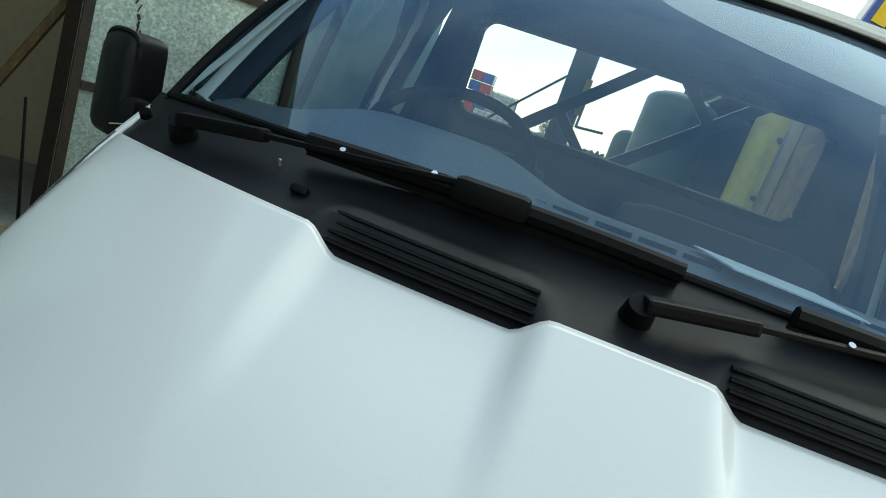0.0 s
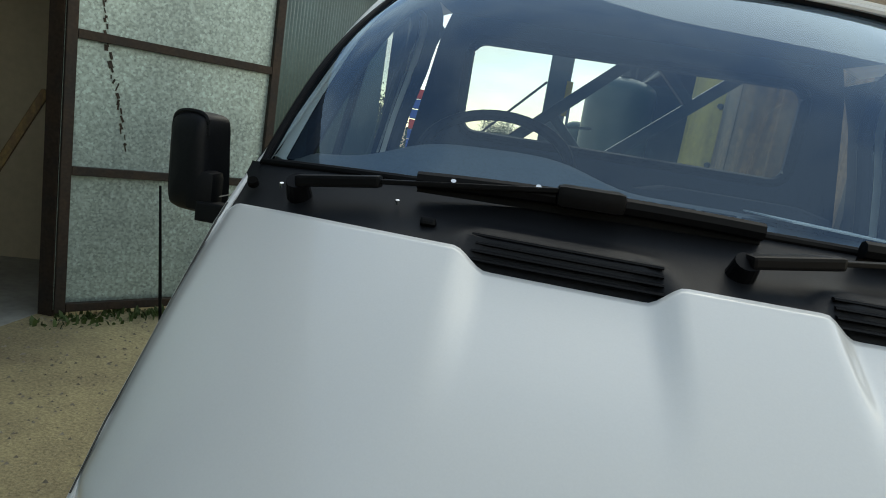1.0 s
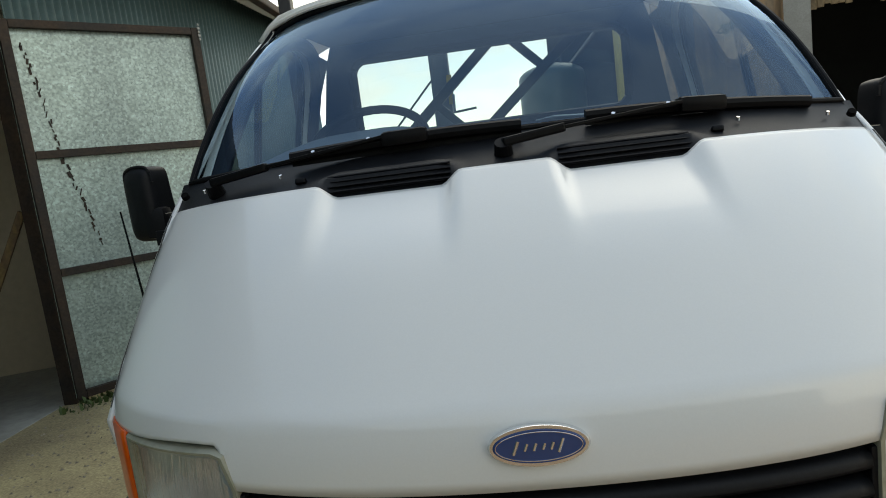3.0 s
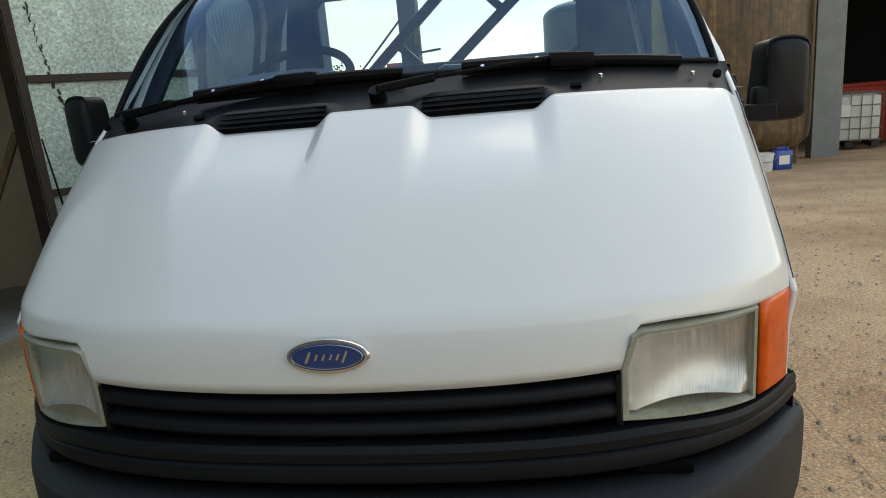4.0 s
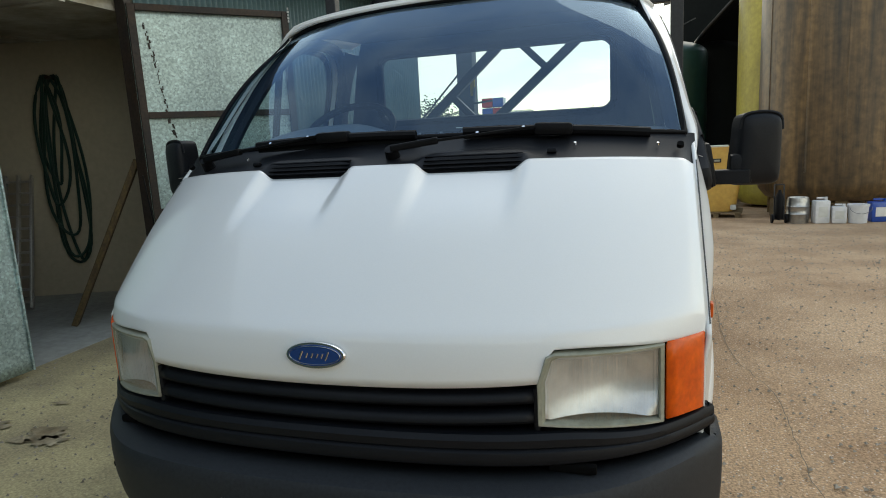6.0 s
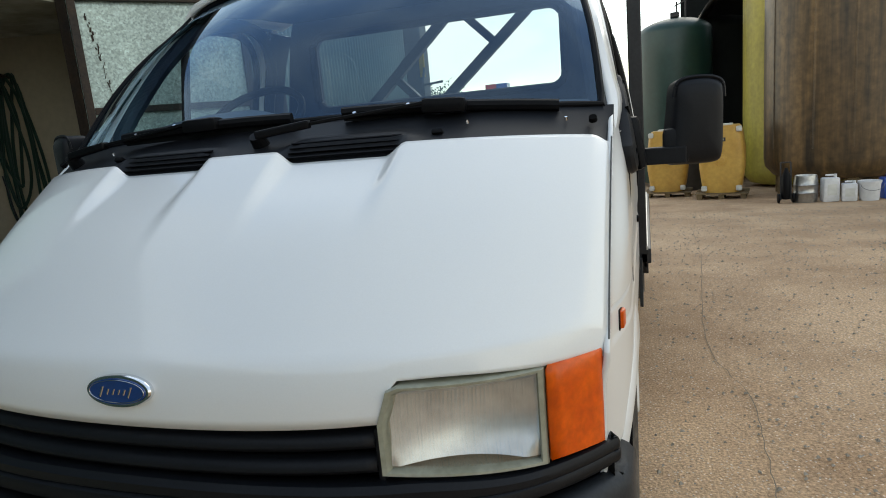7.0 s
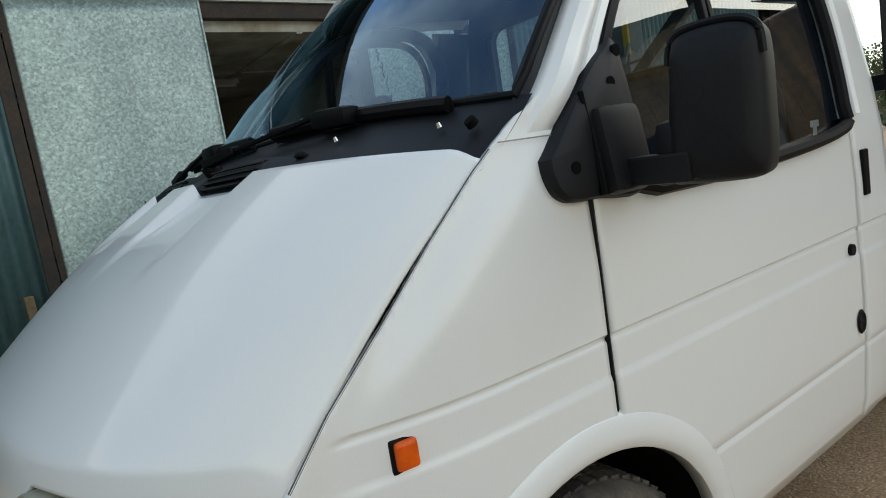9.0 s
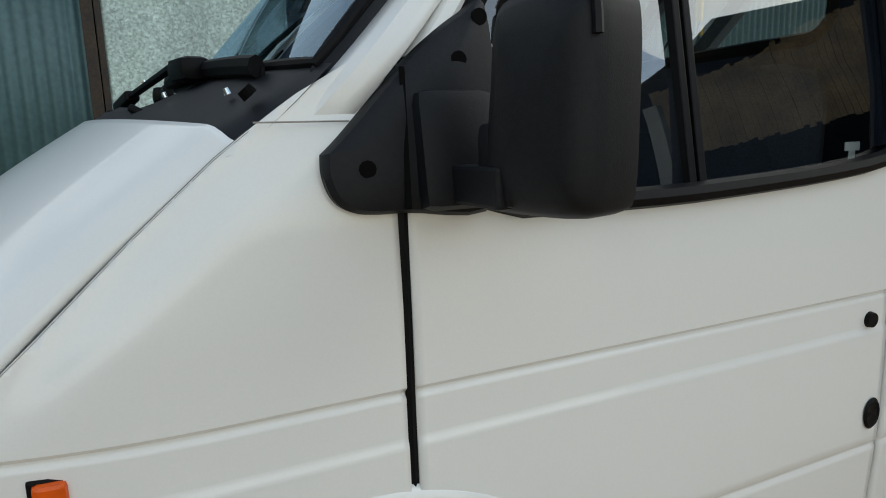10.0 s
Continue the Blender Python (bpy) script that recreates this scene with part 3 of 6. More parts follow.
def seat(cx, width):
    rows = []
    for z, d, wd in ((0.78, 0.0, 1.0), (0.90, 0.02, 1.0), (1.10, 0.05, 0.98), (1.28, 0.085, 0.93), (1.36, 0.11, 0.84), (1.385, 0.13, 0.6)):
        ring = []
        for k in range(20):
            a = 2 * math.pi * k / 20
            c, q = math.cos(a), math.sin(a)
            ring.append((cx + width / 2 * wd * math.copysign(abs(c) ** 0.5, c), 1.88 + d + 0.055 * math.copysign(abs(q) ** 0.6, q), z))
        rows.append(ring)
    b = grid("seat_back", rows, M_SEAT, van, "dark blue cloth seat", closed=True, caps=True)
    bm = bmesh.new()
    box(bm, cx, 1.66, 0.74, width, 0.5, 0.14, None, 0.04)
    part("seat_cushion", bm, M_SEAT, van, smooth=True)
    return b


seat(-0.44, 0.50)
seat(0.40, 0.84)


# nose: path round the front in plan, pushed out by o
def nose_path(o, x_end=0.935, y_end=0.46, n=48):
    half = []
    xs = [0.925 * math.sin(math.pi / 2 * i / n) for i in range(n + 1)]
    core = [(x, front_y(x)) for x in xs] + [(x_end - 0.002, 0.36), (x_end, y_end)]
    for i, (x, y) in enumerate(core):
        a, b = core[max(0, i - 1)], core[min(len(core) - 1, i + 1)]
        tx, ty = b[0] - a[0], b[1] - a[1]
        if i == 0:
            tx, ty = 1, 0
        ln = math.hypot(tx, ty)
        k = 1 - 0.72 * smooth01(0.55, 0.92, x)
        half.append((x + o * k * ty / ln, y - o * (k if o > 0 else 1) * tx / ln))
    return [(-x, y) for x, y in half[::-1][:-1]] + half


def nose_loft(name, profile, material, label="", x_end=0.935, y_end=0.46, parent=None):
    rows = [[(x, y, z) for x, y in nose_path(o, x_end, y_end)] for o, z in profile]
    return solid(grid(name, rows, material, parent or van, label), 0.008, 1.0)


nose_loft("bumper", [(-0.02, 0.575), (0.045, 0.567), (0.074, 0.558), (0.082, 0.545), (0.084, 0.500), (0.080, 0.440), (0.066, 0.380), (0.036, 0.335), (-0.03, 0.320)], M_GREY, "dark grey plastic front bumper", 0.930, 0.46)
# the trim dips under the lamps
rows = []
for o, z in ((-0.03, 0.674), (0.004, 0.671), (0.011, 0.664), (0.011, 0.652), (0.005, 0.646), (0.005, 0.641), (0.016, 0.634), (0.019, 0.624), (0.017, 0.614), (0.008, 0.608), (-0.030, 0.604)):
    rows.append([(x, y, z - 0.026 * smooth01(0.56, 0.80, abs(x)) * (z - 0.604) / 0.07) for x, y in nose_path(o, 0.908, 0.385)])
solid(grid("bumper_top_trim", rows, M_BLACK, van, "black trim between bumper and lamps"), 0.008, 1.0)
# black sheet that paints in the deep shade between trim and bumper
nose_loft("recess_shade_sheet", [(-0.026, 0.606), (-0.022, 0.572)], M_DARK, "near-black sheet painting in the shade above the bumper", 0.900, 0.385)
for z in (0.750, 0.701):
    rows = []
    for o, dz in ((-0.040, 0.020), (-0.018, 0.019), (-0.004, 0.014), (0.003, 0.005), (0.004, -0.004), (-0.001, -0.012), (-0.012, -0.017), (-0.040, -0.019)):
        rows.append([(x, front_y(x) - o + 0.006, z + dz + 0.010 * (x / 0.53) ** 2) for x in [-0.516 + 1.032 * i / 40 for i in range(41)]])
    solid(grid("grille_bar", rows, M_BLACK, van, "rounded black grille bar"), 0.004)
# black sheet for the shade seen between the grille bars
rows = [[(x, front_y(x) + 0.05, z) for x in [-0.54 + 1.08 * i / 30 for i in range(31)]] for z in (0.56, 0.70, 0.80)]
grid("grille_shade_sheet", rows, M_DARK, van)
for s in (-1, 1):
    bm = bmesh.new()
    box(bm, s * 0.522, front_y(0.52) + 0.030, 0.732, 0.014, 0.05, 0.105, None, 0.004)
    part("grille_end", bm, M_BLACK, van)
# openings and plugs in the bumper
for x, z, w in ((-0.70, 0.590, 0.05), (0.60, 0.592, 0.11)):
    bm = bmesh.new()
    box(bm, x, front_y(x) - 0.012, z, w, 0.02, 0.022, None, 0.006)
    part("towing_eye_cover", bm, M_DARK, van)
bm = bmesh.new()
rod(bm, (-0.72, front_y(0.72) - 0.055, 0.47), (-0.72, front_y(0.72) - 0.078, 0.47), 0.012, 0.012, 14)
part("bumper_plug", bm, M_DARK, van)

# lamps
for s in (-1, 1):
    def lamp(x0, x1, lo, hi, off, n=14, m=8):
        rows = []
        for j in range(m + 1):
            rows.append([(s * (x0 + (x1 - x0) * i / n), front_y(x0 + (x1 - x0) * i / n) + off(i / n, j / m), lo(i / n) + (hi(i / n) - lo(i / n)) * j / m) for i in range(n + 1)])
        return rows

    light = grid("headlight", lamp(0.524, 0.808, lambda t: 0.694 - 0.036 * t, lambda t: 0.796 + 0.072 * smooth01(0, 0.09, t) - 0.012 * t, lambda a, b: 0.085), M_BEZEL, van, "rectangular headlight with ribbed glass")
    solid(light, 0.01)
    # bezel: a frame round the glass
    loop = []
    for i in range(15):
        t = i / 14
        loop.append((0.524 + 0.284 * t, 0.694 - 0.036 * t))
    for i in range(15):
        t = 1 - i / 14
        loop.append((0.524 + 0.284 * t, 0.796 + 0.070 * smooth01(0, 0.09, t) - 0.012 * t))
    cx, cz = 0.672, 0.765
    rows = []
    for k, o in ((1.0, 0.085), (1.0, 0.004), (0.985, -0.003), (0.93, -0.002), (0.90, 0.006), (0.89, 0.020)):
        rows.append([(s * (cx + (x - cx) * k), front_y(cx + (x - cx) * k) + o, cz + (z - cz) * k) for x, z in loop])
    grid("bezel", rows, M_BEZEL, light, "olive grey lamp surround", closed=True)
    rows = lamp(0.545, 0.792, lambda t: 0.708 - 0.030 * t, lambda t: 0.800 + 0.052 * smooth01(0, 0.07, t) - 0.010 * t, lambda a, b: 0.003 - 0.012 * math.sin(math.pi * a) * math.sin(math.pi * b) + 0.0016 * math.sin(a * 230), 160, 8)
    ln = grid("lens", rows, M_LENS, light, "ribbed clear lamp glass")
    ln.visible_shadow = False
    # a dish cut off by flat shelves above and below
    rows = []
    for j in range(21):
        row = []
        for i in range(31):
            x = 0.536 + 0.262 * i / 30
            lo, hi = 0.706 - 0.115 * (x - 0.536), 0.856 - 0.040 * (x - 0.536)
            z = lo + (hi - lo) * j / 20
            d = 0.080 - 3.4 * ((x - 0.672) ** 2 + 1.15 * (z - 0.776) ** 2)
            row.append((s * x, front_y(x) + max(0.012, d), z))
        rows.append(row)
    grid("reflector", rows, M_REFL, light, "bright reflector dish")
    # indicator, wrapping the corner
    pts = [(0.814, front_y(0.814)), (0.84, front_y(0.84)), (0.865, front_y(0.865)), (0.885, front_y(0.885)), (0.897, front_y(0.897)), (0.905, 0.308), (0.909, 0.322), (0.911, 0.338)]
    rows = []
    for j, (tz, o) in enumerate(((0.0, 0.03), (0.0, 0.004), (0.02, -0.004), (0.3, -0.006), (0.7, -0.006), (0.97, -0.004), (1.0, 0.002), (1.0, 0.03))):
        row = []
        for i, (x, y) in enumerate(pts):
            t = i / 7
            lo, hi = 0.660 - 0.010 * t, 0.856 - 0.004 * t
            row.append((s * (x - max(0, o) * 0.8 * t), y + o * (1 - 0.5 * t), lo + (hi - lo) * tz))
        rows.append(row)
    ind = grid("indicator", rows, M_ORANGE, van, "orange wrap-around indicator")
    solid(ind, 0.006)

# badge: a plain oval, without lettering
bd = Matrix.Translation((-0.004, 0.006, 0.858)) @ pose(0, 0, 0, 82, 0, 0)
badge = lathe("badge", [(0.0, 0.004), (0.96, 0.004), (1.0, 0.0), (1.0, -0.01)], M_CHROME, van, "oval blue badge with a bright rim", 48, bd @ Matrix.Diagonal((0.080, 0.033, 1, 1)) @ Matrix.Translation((0, 0, 0.006)))
lathe("enamel", [(0.0, 0.0), (0.97, 0.0), (1.0, -0.002)], M_BLUE_BADGE, badge, "blue enamel", 48, bd @ Matrix.Diagonal((0.072, 0.0265, 1, 1)) @ Matrix.Translation((0, 0, 0.0125)))
for x, h, r in ((-0.036, 0.013, 0.0026), (-0.020, 0.007, 0.0022), (-0.006, 0.007, 0.0022), (0.008, 0.006, 0.0020), (0.021, 0.007, 0.0022), (0.034, 0.013, 0.0022)):
    sweep("emblem_stroke", [bd @ p for p in along([(x - 0.35 * h, -0.8 * h, 0.0136), (x, 0.0, 0.0136), (x + 0.35 * h, 0.8 * h, 0.0136)], 8)], r, M_CHROME, badge, "plain silver stroke", seg=6, flat=0.5, up=bd.to_3x3() @ Vector((0, 0, 1)))
sweep("emblem_ring", [bd @ Vector((0.0675 * math.cos(q), 0.0225 * math.sin(q), 0.0128)) for q in [2 * math.pi * i / 48 for i in range(48)]], 0.0008, M_CHROME, badge, "thin silver line", seg=6, closed=True, up=bd.to_3x3() @ Vector((0, 0, 1)))

# number plate with plain bars
bm = bmesh.new()
box(bm, 0.0, -0.092, 0.446, 0.52, 0.006, 0.111, pose(0, 0, 0, -4, 0, 0), 0.002)
plate = part("number_plate", bm, M_PLATE, van, "white number plate with plain black bars")
for dx in (-0.205, -0.135, -0.065, 0.005, 0.095, 0.165):
    bm = bmesh.new()
    box(bm, dx + 0.02, -0.0965, 0.446, 0.045, 0.004, 0.079, pose(0, 0, 0, -4, 0, 0))
    part("bar", bm, M_DARK, plate)
bm = bmesh.new()
for z, h in ((0.4985, 0.004), (0.3935, 0.004)):
    box(bm, 0, -0.0958 + (z - 0.446) * -0.07, z, 0.515, 0.003, h)
part("plate_border", bm, M_DARK, plate)


# wipers
def make_wiper(pivot, mid, root, tip):
    p, m, r, t = map(Vector, (pivot, mid, root, tip))
    up = Vector((0, -0.6, 0.8))
    bm = bmesh.new()
    rod(bm, p - up * 0.025, p + up * 0.012, 0.024, 0.020, 16)
    k = p.lerp(m, 0.30)
    bar(bm, p + up * 0.012, k + up * 0.022, 0.030, 0.022, 0.006)
    arm = part("wiper", bm, M_RUBBER, van, "black windscreen wiper")
    bm = bmesh.new()
    bar(bm, k + up * 0.022, m + up * 0.030, 0.016, 0.009, 0.002)
    part("arm", bm, M_RUBBER, arm)
    bm = bmesh.new()
    bar(bm, m + up * 0.012 - (t - r).normalized() * 0.06, m + up * 0.012 + (t - r).normalized() * 0.06, 0.05, 0.040, 0.014)
    part("blade_clip", bm, M_RUBBER, arm, smooth=True)
    pts = [r.lerp(t, i / 20) + up * (0.014 - 0.010 * (2 * i / 20 - 1) ** 2) for i in range(21)]
    sweep("blade", pts, 0.012, M_RUBBER, arm, "", seg=8, flat=1.3)
    bm = bmesh.new()
    bar(bm, r - up * 0.010, t - up * 0.010, 0.006, 0.022)
    part("blade_rubber", bm, M_RUBBER, arm)
    for q in (0.35, 0.75):
        bm = bmesh.new()
        c = k.lerp(m, q) + up * 0.027
        rod(bm, c, c + up * 0.008, 0.005, 0.005, 8)
        part("rivet", bm, M_CHROME, arm)


make_wiper((-0.765, 0.690, 1.318), (-0.240, 0.690, 1.372), (-0.545, 0.692, 1.362), (0.055, 0.692, 1.372))
make_wiper((0.003, 0.588, 1.326), (0.500, 0.716, 1.360), (0.215, 0.690, 1.372), (0.790, 0.780, 1.340))


# door mirrors
def mirror(s, dz, x0, x1):
    out = [(0.819, 1.222), (0.818, 1.195), (0.828, 1.167), (0.848, 1.152), (0.875, 1.147), (0.92, 1.146), (1.04, 1.143), (1.062, 1.25), (1.060, 1.412), (1.02, 1.40), (0.96, 1.358), (0.90, 1.300), (0.845, 1.245)]
    out = [(p.y, p.z) for p in along([(0, y, z) for y, z in out + out[:1]], 55)[:-1]]
    rows = []
    for k, o in ((1.0, -0.004), (1.0, 0.014), (0.95, 0.024), (0.80, 0.030), (0.4, 0.032)):
        rows.append([(s * (flank_x(1, 0.94 * 0 + 1.25 + (z - 1.25) * k) + o), 0.95 + (y - 0.95) * k, 1.25 + (z - 1.25) * k) for y, z in out])
    foot = grid("door_mirror", rows, M_BLACK, van, "large black door mirror on an arm", closed=True, caps=True)
    for y, z in ((0.868, 1.203), (1.004, 1.336), (1.041, 1.392), (0.985, 1.20)):
        bm = bmesh.new()
        x = flank_x(1, z) + 0.024
        rod(bm, (s * (x - 0.006), y, z), (s * (x + 0.008), y, z), 0.011, 0.011, 12)
        part("screw_hole", bm, M_DARK, foot)
    bm = bmesh.new()
    bar(bm, (s * 0.986, 0.916, 1.152), (s * 0.955, 0.926, 1.325), 0.007, 0.009)
    part("split_line", bm, M_DARK, foot)
    bm = bmesh.new()
    box(bm, s * 1.030, 0.992, 1.180, 0.16, 0.045, 0.048, None, 0.005)
    part("mirror_arm", bm, M_BLACK, foot, "black mirror arm")
    bm = bmesh.new()
    box(bm, s * 0.974, 0.988, 1.222, 0.044, 0.112, 0.152, pose(0, 0, 0, 0, -9 * s, 0), 0.020)
    part("pivot_boss", bm, M_BLACK, foot, smooth=True)
    # housing: a rounded shell, deeper at its back
    shape = [(1.066, 1.138), (1.150, 1.136), (1.214, 1.140), (1.232, 1.164), (1.236, 1.25), (1.236, 1.345), (1.222, 1.376), (1.170, 1.388), (1.100, 1.384), (1.076, 1.362), (1.068, 1.300), (1.058, 1.225), (1.054, 1.152)]
    shape = [(x0 + (x - 1.055) / 0.181 * (x1 - x0), z * 0.955 + 0.0625 + dz) for x, z in shape]
    ring = along([(x, 0, z) for x, z in shape + shape[:1]], 52)[:-1]
    cx, cz = (x0 + x1) / 2, 1.267 + dz
    tc, ts = math.cos(radians(15)), math.sin(radians(15))

    def turned(x, y, z):
        return (s * (cx + (x - cx) * tc - (y - 1.03) * ts), 1.03 + (x - cx) * ts + (y - 1.03) * tc, z)

    rows = []
    for k, y in ((0.2, 0.980), (0.60, 0.982), (0.82, 0.987), (0.93, 0.996), (0.985, 1.010), (1.0, 1.028), (1.0, 1.060), (0.985, 1.078), (0.95, 1.079), (0.94, 1.066), (0.2, 1.064)):
        rows.append([turned(cx + (p.x - cx) * k, y, cz + (p.z - cz) * k) for p in ring])
    sweep("hood_lip", [turned(p.x, 1.004, p.z) for p in ring if p.z > cz + 0.060], 0.0055, M_BLACK, foot, "", seg=6)
    grid("mirror_housing", rows, M_BLACK, foot, "black mirror housing", closed=True, caps=True)
    bm = bmesh.new()
    bm.faces.new([bm.verts.new(turned(cx + (p.x - cx) * 0.92, 1.073, cz + (p.z - cz) * 0.92)) for p in ring])
    part("mirror_glass", bm, M_CHROME, foot)
    bm = bmesh.new()
    box(bm, s * (x1 - 0.016), 1.040, cz + 0.075, 0.02, 0.024, 0.075, pose(0, 0, 0, 0, 0, 15 * s), 0.006)
    part("housing_clip", bm, M_BLACK, foot, smooth=True)
    bm = bmesh.new()
    box(bm, s * (x0 + 0.026), 1.006, cz - 0.062, 0.072, 0.062, 0.10, None, 0.018)
    part("housing_foot", bm, M_BLACK, foot, smooth=True)


for s in (-1, 1):
    mirror(s, 0.0 if s > 0 else 0.022, 1.058 if s > 0 else 1.082, 1.206 if s > 0 else 1.202)

# whip aerial on the offside wing
bm = bmesh.new()
rod(bm, (-0.948, 0.655, 0.93), (-0.985, 0.650, 0.965), 0.010, 0.007, 10)
rod(bm, (-0.985, 0.650, 0.965), (-0.985, 0.610, 1.285), 0.0035, 0.0022, 8)
part("aerial", bm, M_RUBBER, van, "thin black whip aerial")


# wheels
def road_wheel(x, y, s, r=0.318, w=0.195):
    m = Matrix.Translation((x, y, r)) @ pose(0, 0, 0, 0, 90 * s, 0)
    h = w / 2
    tyre = lathe("wheel", [(r * 0.60, -h + 0.02), (r * 0.66, -h), (r * 0.82, -h - 0.012), (r * 0.94, -h + 0.006), (r * 0.985, -h + 0.022), (r, -h + 0.05), (r, 0), (r, h - 0.05), (r * 0.985, h - 0.022), (r * 0.94, h - 0.006), (r * 0.82, h + 0.012), (r * 0.66, h), (r * 0.60, h - 0.02)], M_TYRE, van, "road wheel with worn tyre", 56, m)
    lathe("rim", [(0.02, 0.02), (0.07, 0.022), (0.085, 0.0), (0.13, -0.012), (0.155, 0.02), (r * 0.54, 0.045), (r * 0.58, 0.08), (r * 0.62, 0.086), (r * 0.62, -0.06)], M_RIM, tyre, "grey steel rim", 40, m)
    bm = bmesh.new()
    rod(bm, (0, 0, -0.02), (0, 0, 0.062), 0.045, 0.038, 20)
    for k in range(5):
        a = 2 * math.pi * k / 5
        rod(bm, (0.075 * math.cos(a), 0.075 * math.sin(a), 0.0), (0.075 * math.cos(a), 0.075 * math.sin(a), 0.035), 0.012, 0.011, 6)
    bmesh.ops.transform(bm, matrix=m, verts=bm.verts[:])
    part("hub", bm, M_RIM, tyre)
    bm = bmesh.new()
    for q in (-0.05, -0.017, 0.017, 0.05):
        for k in range(60):
            a = 2 * math.pi * (k + 0.5 * (q > 0)) / 60
            box(bm, r * math.cos(a), r * math.sin(a), q, 0.008, 0.022, 0.026, pose(0, 0, 0, 0, 0, math.degrees(a) + 8))
    bmesh.ops.transform(bm, matrix=m, verts=bm.verts[:])
    tagged(part("tread", bm, M_TYRE, tyre), kind="stuff")


for s in (-1, 1):
    road_wheel(s * 0.845, ARCH[0], s)
    road_wheel(s * 0.86, 3.62, s)
    road_wheel(s * 0.64, 3.62, s)
for y in (ARCH[0], 3.62):
    bm = bmesh.new()
    rod(bm, (-0.8, y, 0.318), (0.8, y, 0.318), 0.05, 0.05, 12)
    part("axle", bm, M_STEEL, van)

# flat deck behind the cab
DZ, DY0, DY1, DX = 0.655, 2.27, 4.45, 1.0
bm = bmesh.new()
box(bm, 0, (DY0 + DY1) / 2, DZ - 0.012, 2 * DX, DY1 - DY0, 0.02)
deck = part("deck", bm, M_ALU, van, "bright aluminium chequer-plate deck")
bm = bmesh.new()
for i in range(48):
    for j in range(30):
        x, y = -0.02 + 0.0208 * i + 0.0, DY0 + 0.03 + 0.073 * j
        a = 45 if (i + j) % 2 else -45
        if x < DX - 0.02:
            vs4 = [pose(x, y, 0, 0, 0, a) @ Vector(q) for q in ((-0.014, 0, DZ - 0.002), (0, -0.004, DZ - 0.0012), (0.014, 0, DZ - 0.0018), (0, 0.004, DZ - 0.0012))]
            bm.faces.new([bm.verts.new(q) for q in vs4])
tagged(part("tread_pattern", bm, M_ALU, deck), kind="stuff")
for s in (-1, 1):
    bm = bmesh.new()
    box(bm, s * (DX - 0.01), (DY0 + DY1) / 2, DZ - 0.052, 0.05, DY1 - DY0, 0.075, None, 0.006)
    part("side_rail", bm, M_STEEL, van, "black steel side rail")
    bm = bmesh.new()
    box(bm, s * 0.42, 3.1, 0.52, 0.07, 2.7, 0.14)
    part("chassis_rail", bm, M_STEEL, van)
    # mudguard and flap
    bm = bmesh.new()
    box(bm, s * 0.76, 3.20, 0.475, 0.46, 0.02, 0.32)
    box(bm, s * 0.985, 3.32, 0.475, 0.02, 0.26, 0.30)
    part("mudguard", bm, M_STEEL, van, "black mudguard")
    rows = [[(s * x, 3.62 + 0.375 * math.cos(radians(a)), 0.30 + 0.335 * math.sin(radians(a))) for x in (0.52, 0.98, 1.0, 1.0)] for a in range(-5, 186, 10)]
    for r, a in zip(rows, range(-5, 186, 10)):
        r[3] = (s * 1.0, 3.62 + 0.325 * math.cos(radians(a)), 0.30 + 0.285 * math.sin(radians(a)))
    solid(grid("wheel_guard", rows, M_STEEL, van, "black curved guard over the wheel"), 0.006)
    bm = bmesh.new()
    box(bm, s * 0.98, DY1 + 0.02, 0.52, 0.08, 0.05, 0.22, None, 0.006)
    part("tail_bracket", bm, M_STEEL, van)
    # upright post and step frame at the front of the deck
    bm = bmesh.new()
    box(bm, s * 0.965, 2.30, 1.42, 0.062, 0.062, 1.62, None, 0.006)
    part("deck_post", bm, M_STEEL, van, "black square steel post")
    bm = bmesh.new()
    for a, b in (((0.965, 2.24, 0.60), (0.965, 2.20, 0.37)), ((0.965, 2.34, 0.60), (0.965, 2.38, 0.40)), ((0.965, 2.20, 0.37), (0.965, 2.38, 0.40))):
        bar(bm, (s * a[0], a[1], a[2]), (s * b[0], b[1], b[2]), 0.016, 0.016, 0.003)
    part("step_hoop", bm, M_STEEL, van)
bm = bmesh.new()
box(bm, 0, DY1 - 0.01, DZ - 0.052, 2 * DX, 0.05, 0.075, None, 0.006)
part("tail_rail", bm, M_STEEL, van)
bm = bmesh.new()
box(bm, 0, 2.30, DZ - 0.052, 2 * DX, 0.06, 0.075, None, 0.006)
part("front_rail", bm, M_STEEL, van)
# braced frame behind the cab
for a, b, w in (((-0.62, 1.30), (0.08, 1.925), 0.050), ((-0.22, 1.28), (0.53, 1.925), 0.050), ((0.10, 1.90), (0.275, 1.725), 0.040), ((-0.285, 1.60), (-0.02, 1.33), 0.040)):
    bm = bmesh.new()
    bar(bm, (a[0], 2.40, a[1]), (b[0], 2.40, b[1]), 0.045, w, 0.004)
    part("brace", bm, M_STEEL, van, "black diagonal steel brace")
bm = bmesh.new()
box(bm, 0, 2.40, 1.28, 1.93, 0.05, 0.05, None, 0.004)
part("cross_bar", bm, M_STEEL, van)
bm = bmesh.new()
box(bm, 0, 2.36, 2.02, 1.93, 0.05, 0.05, None, 0.004)
part("top_bar", bm, M_STEEL, van)

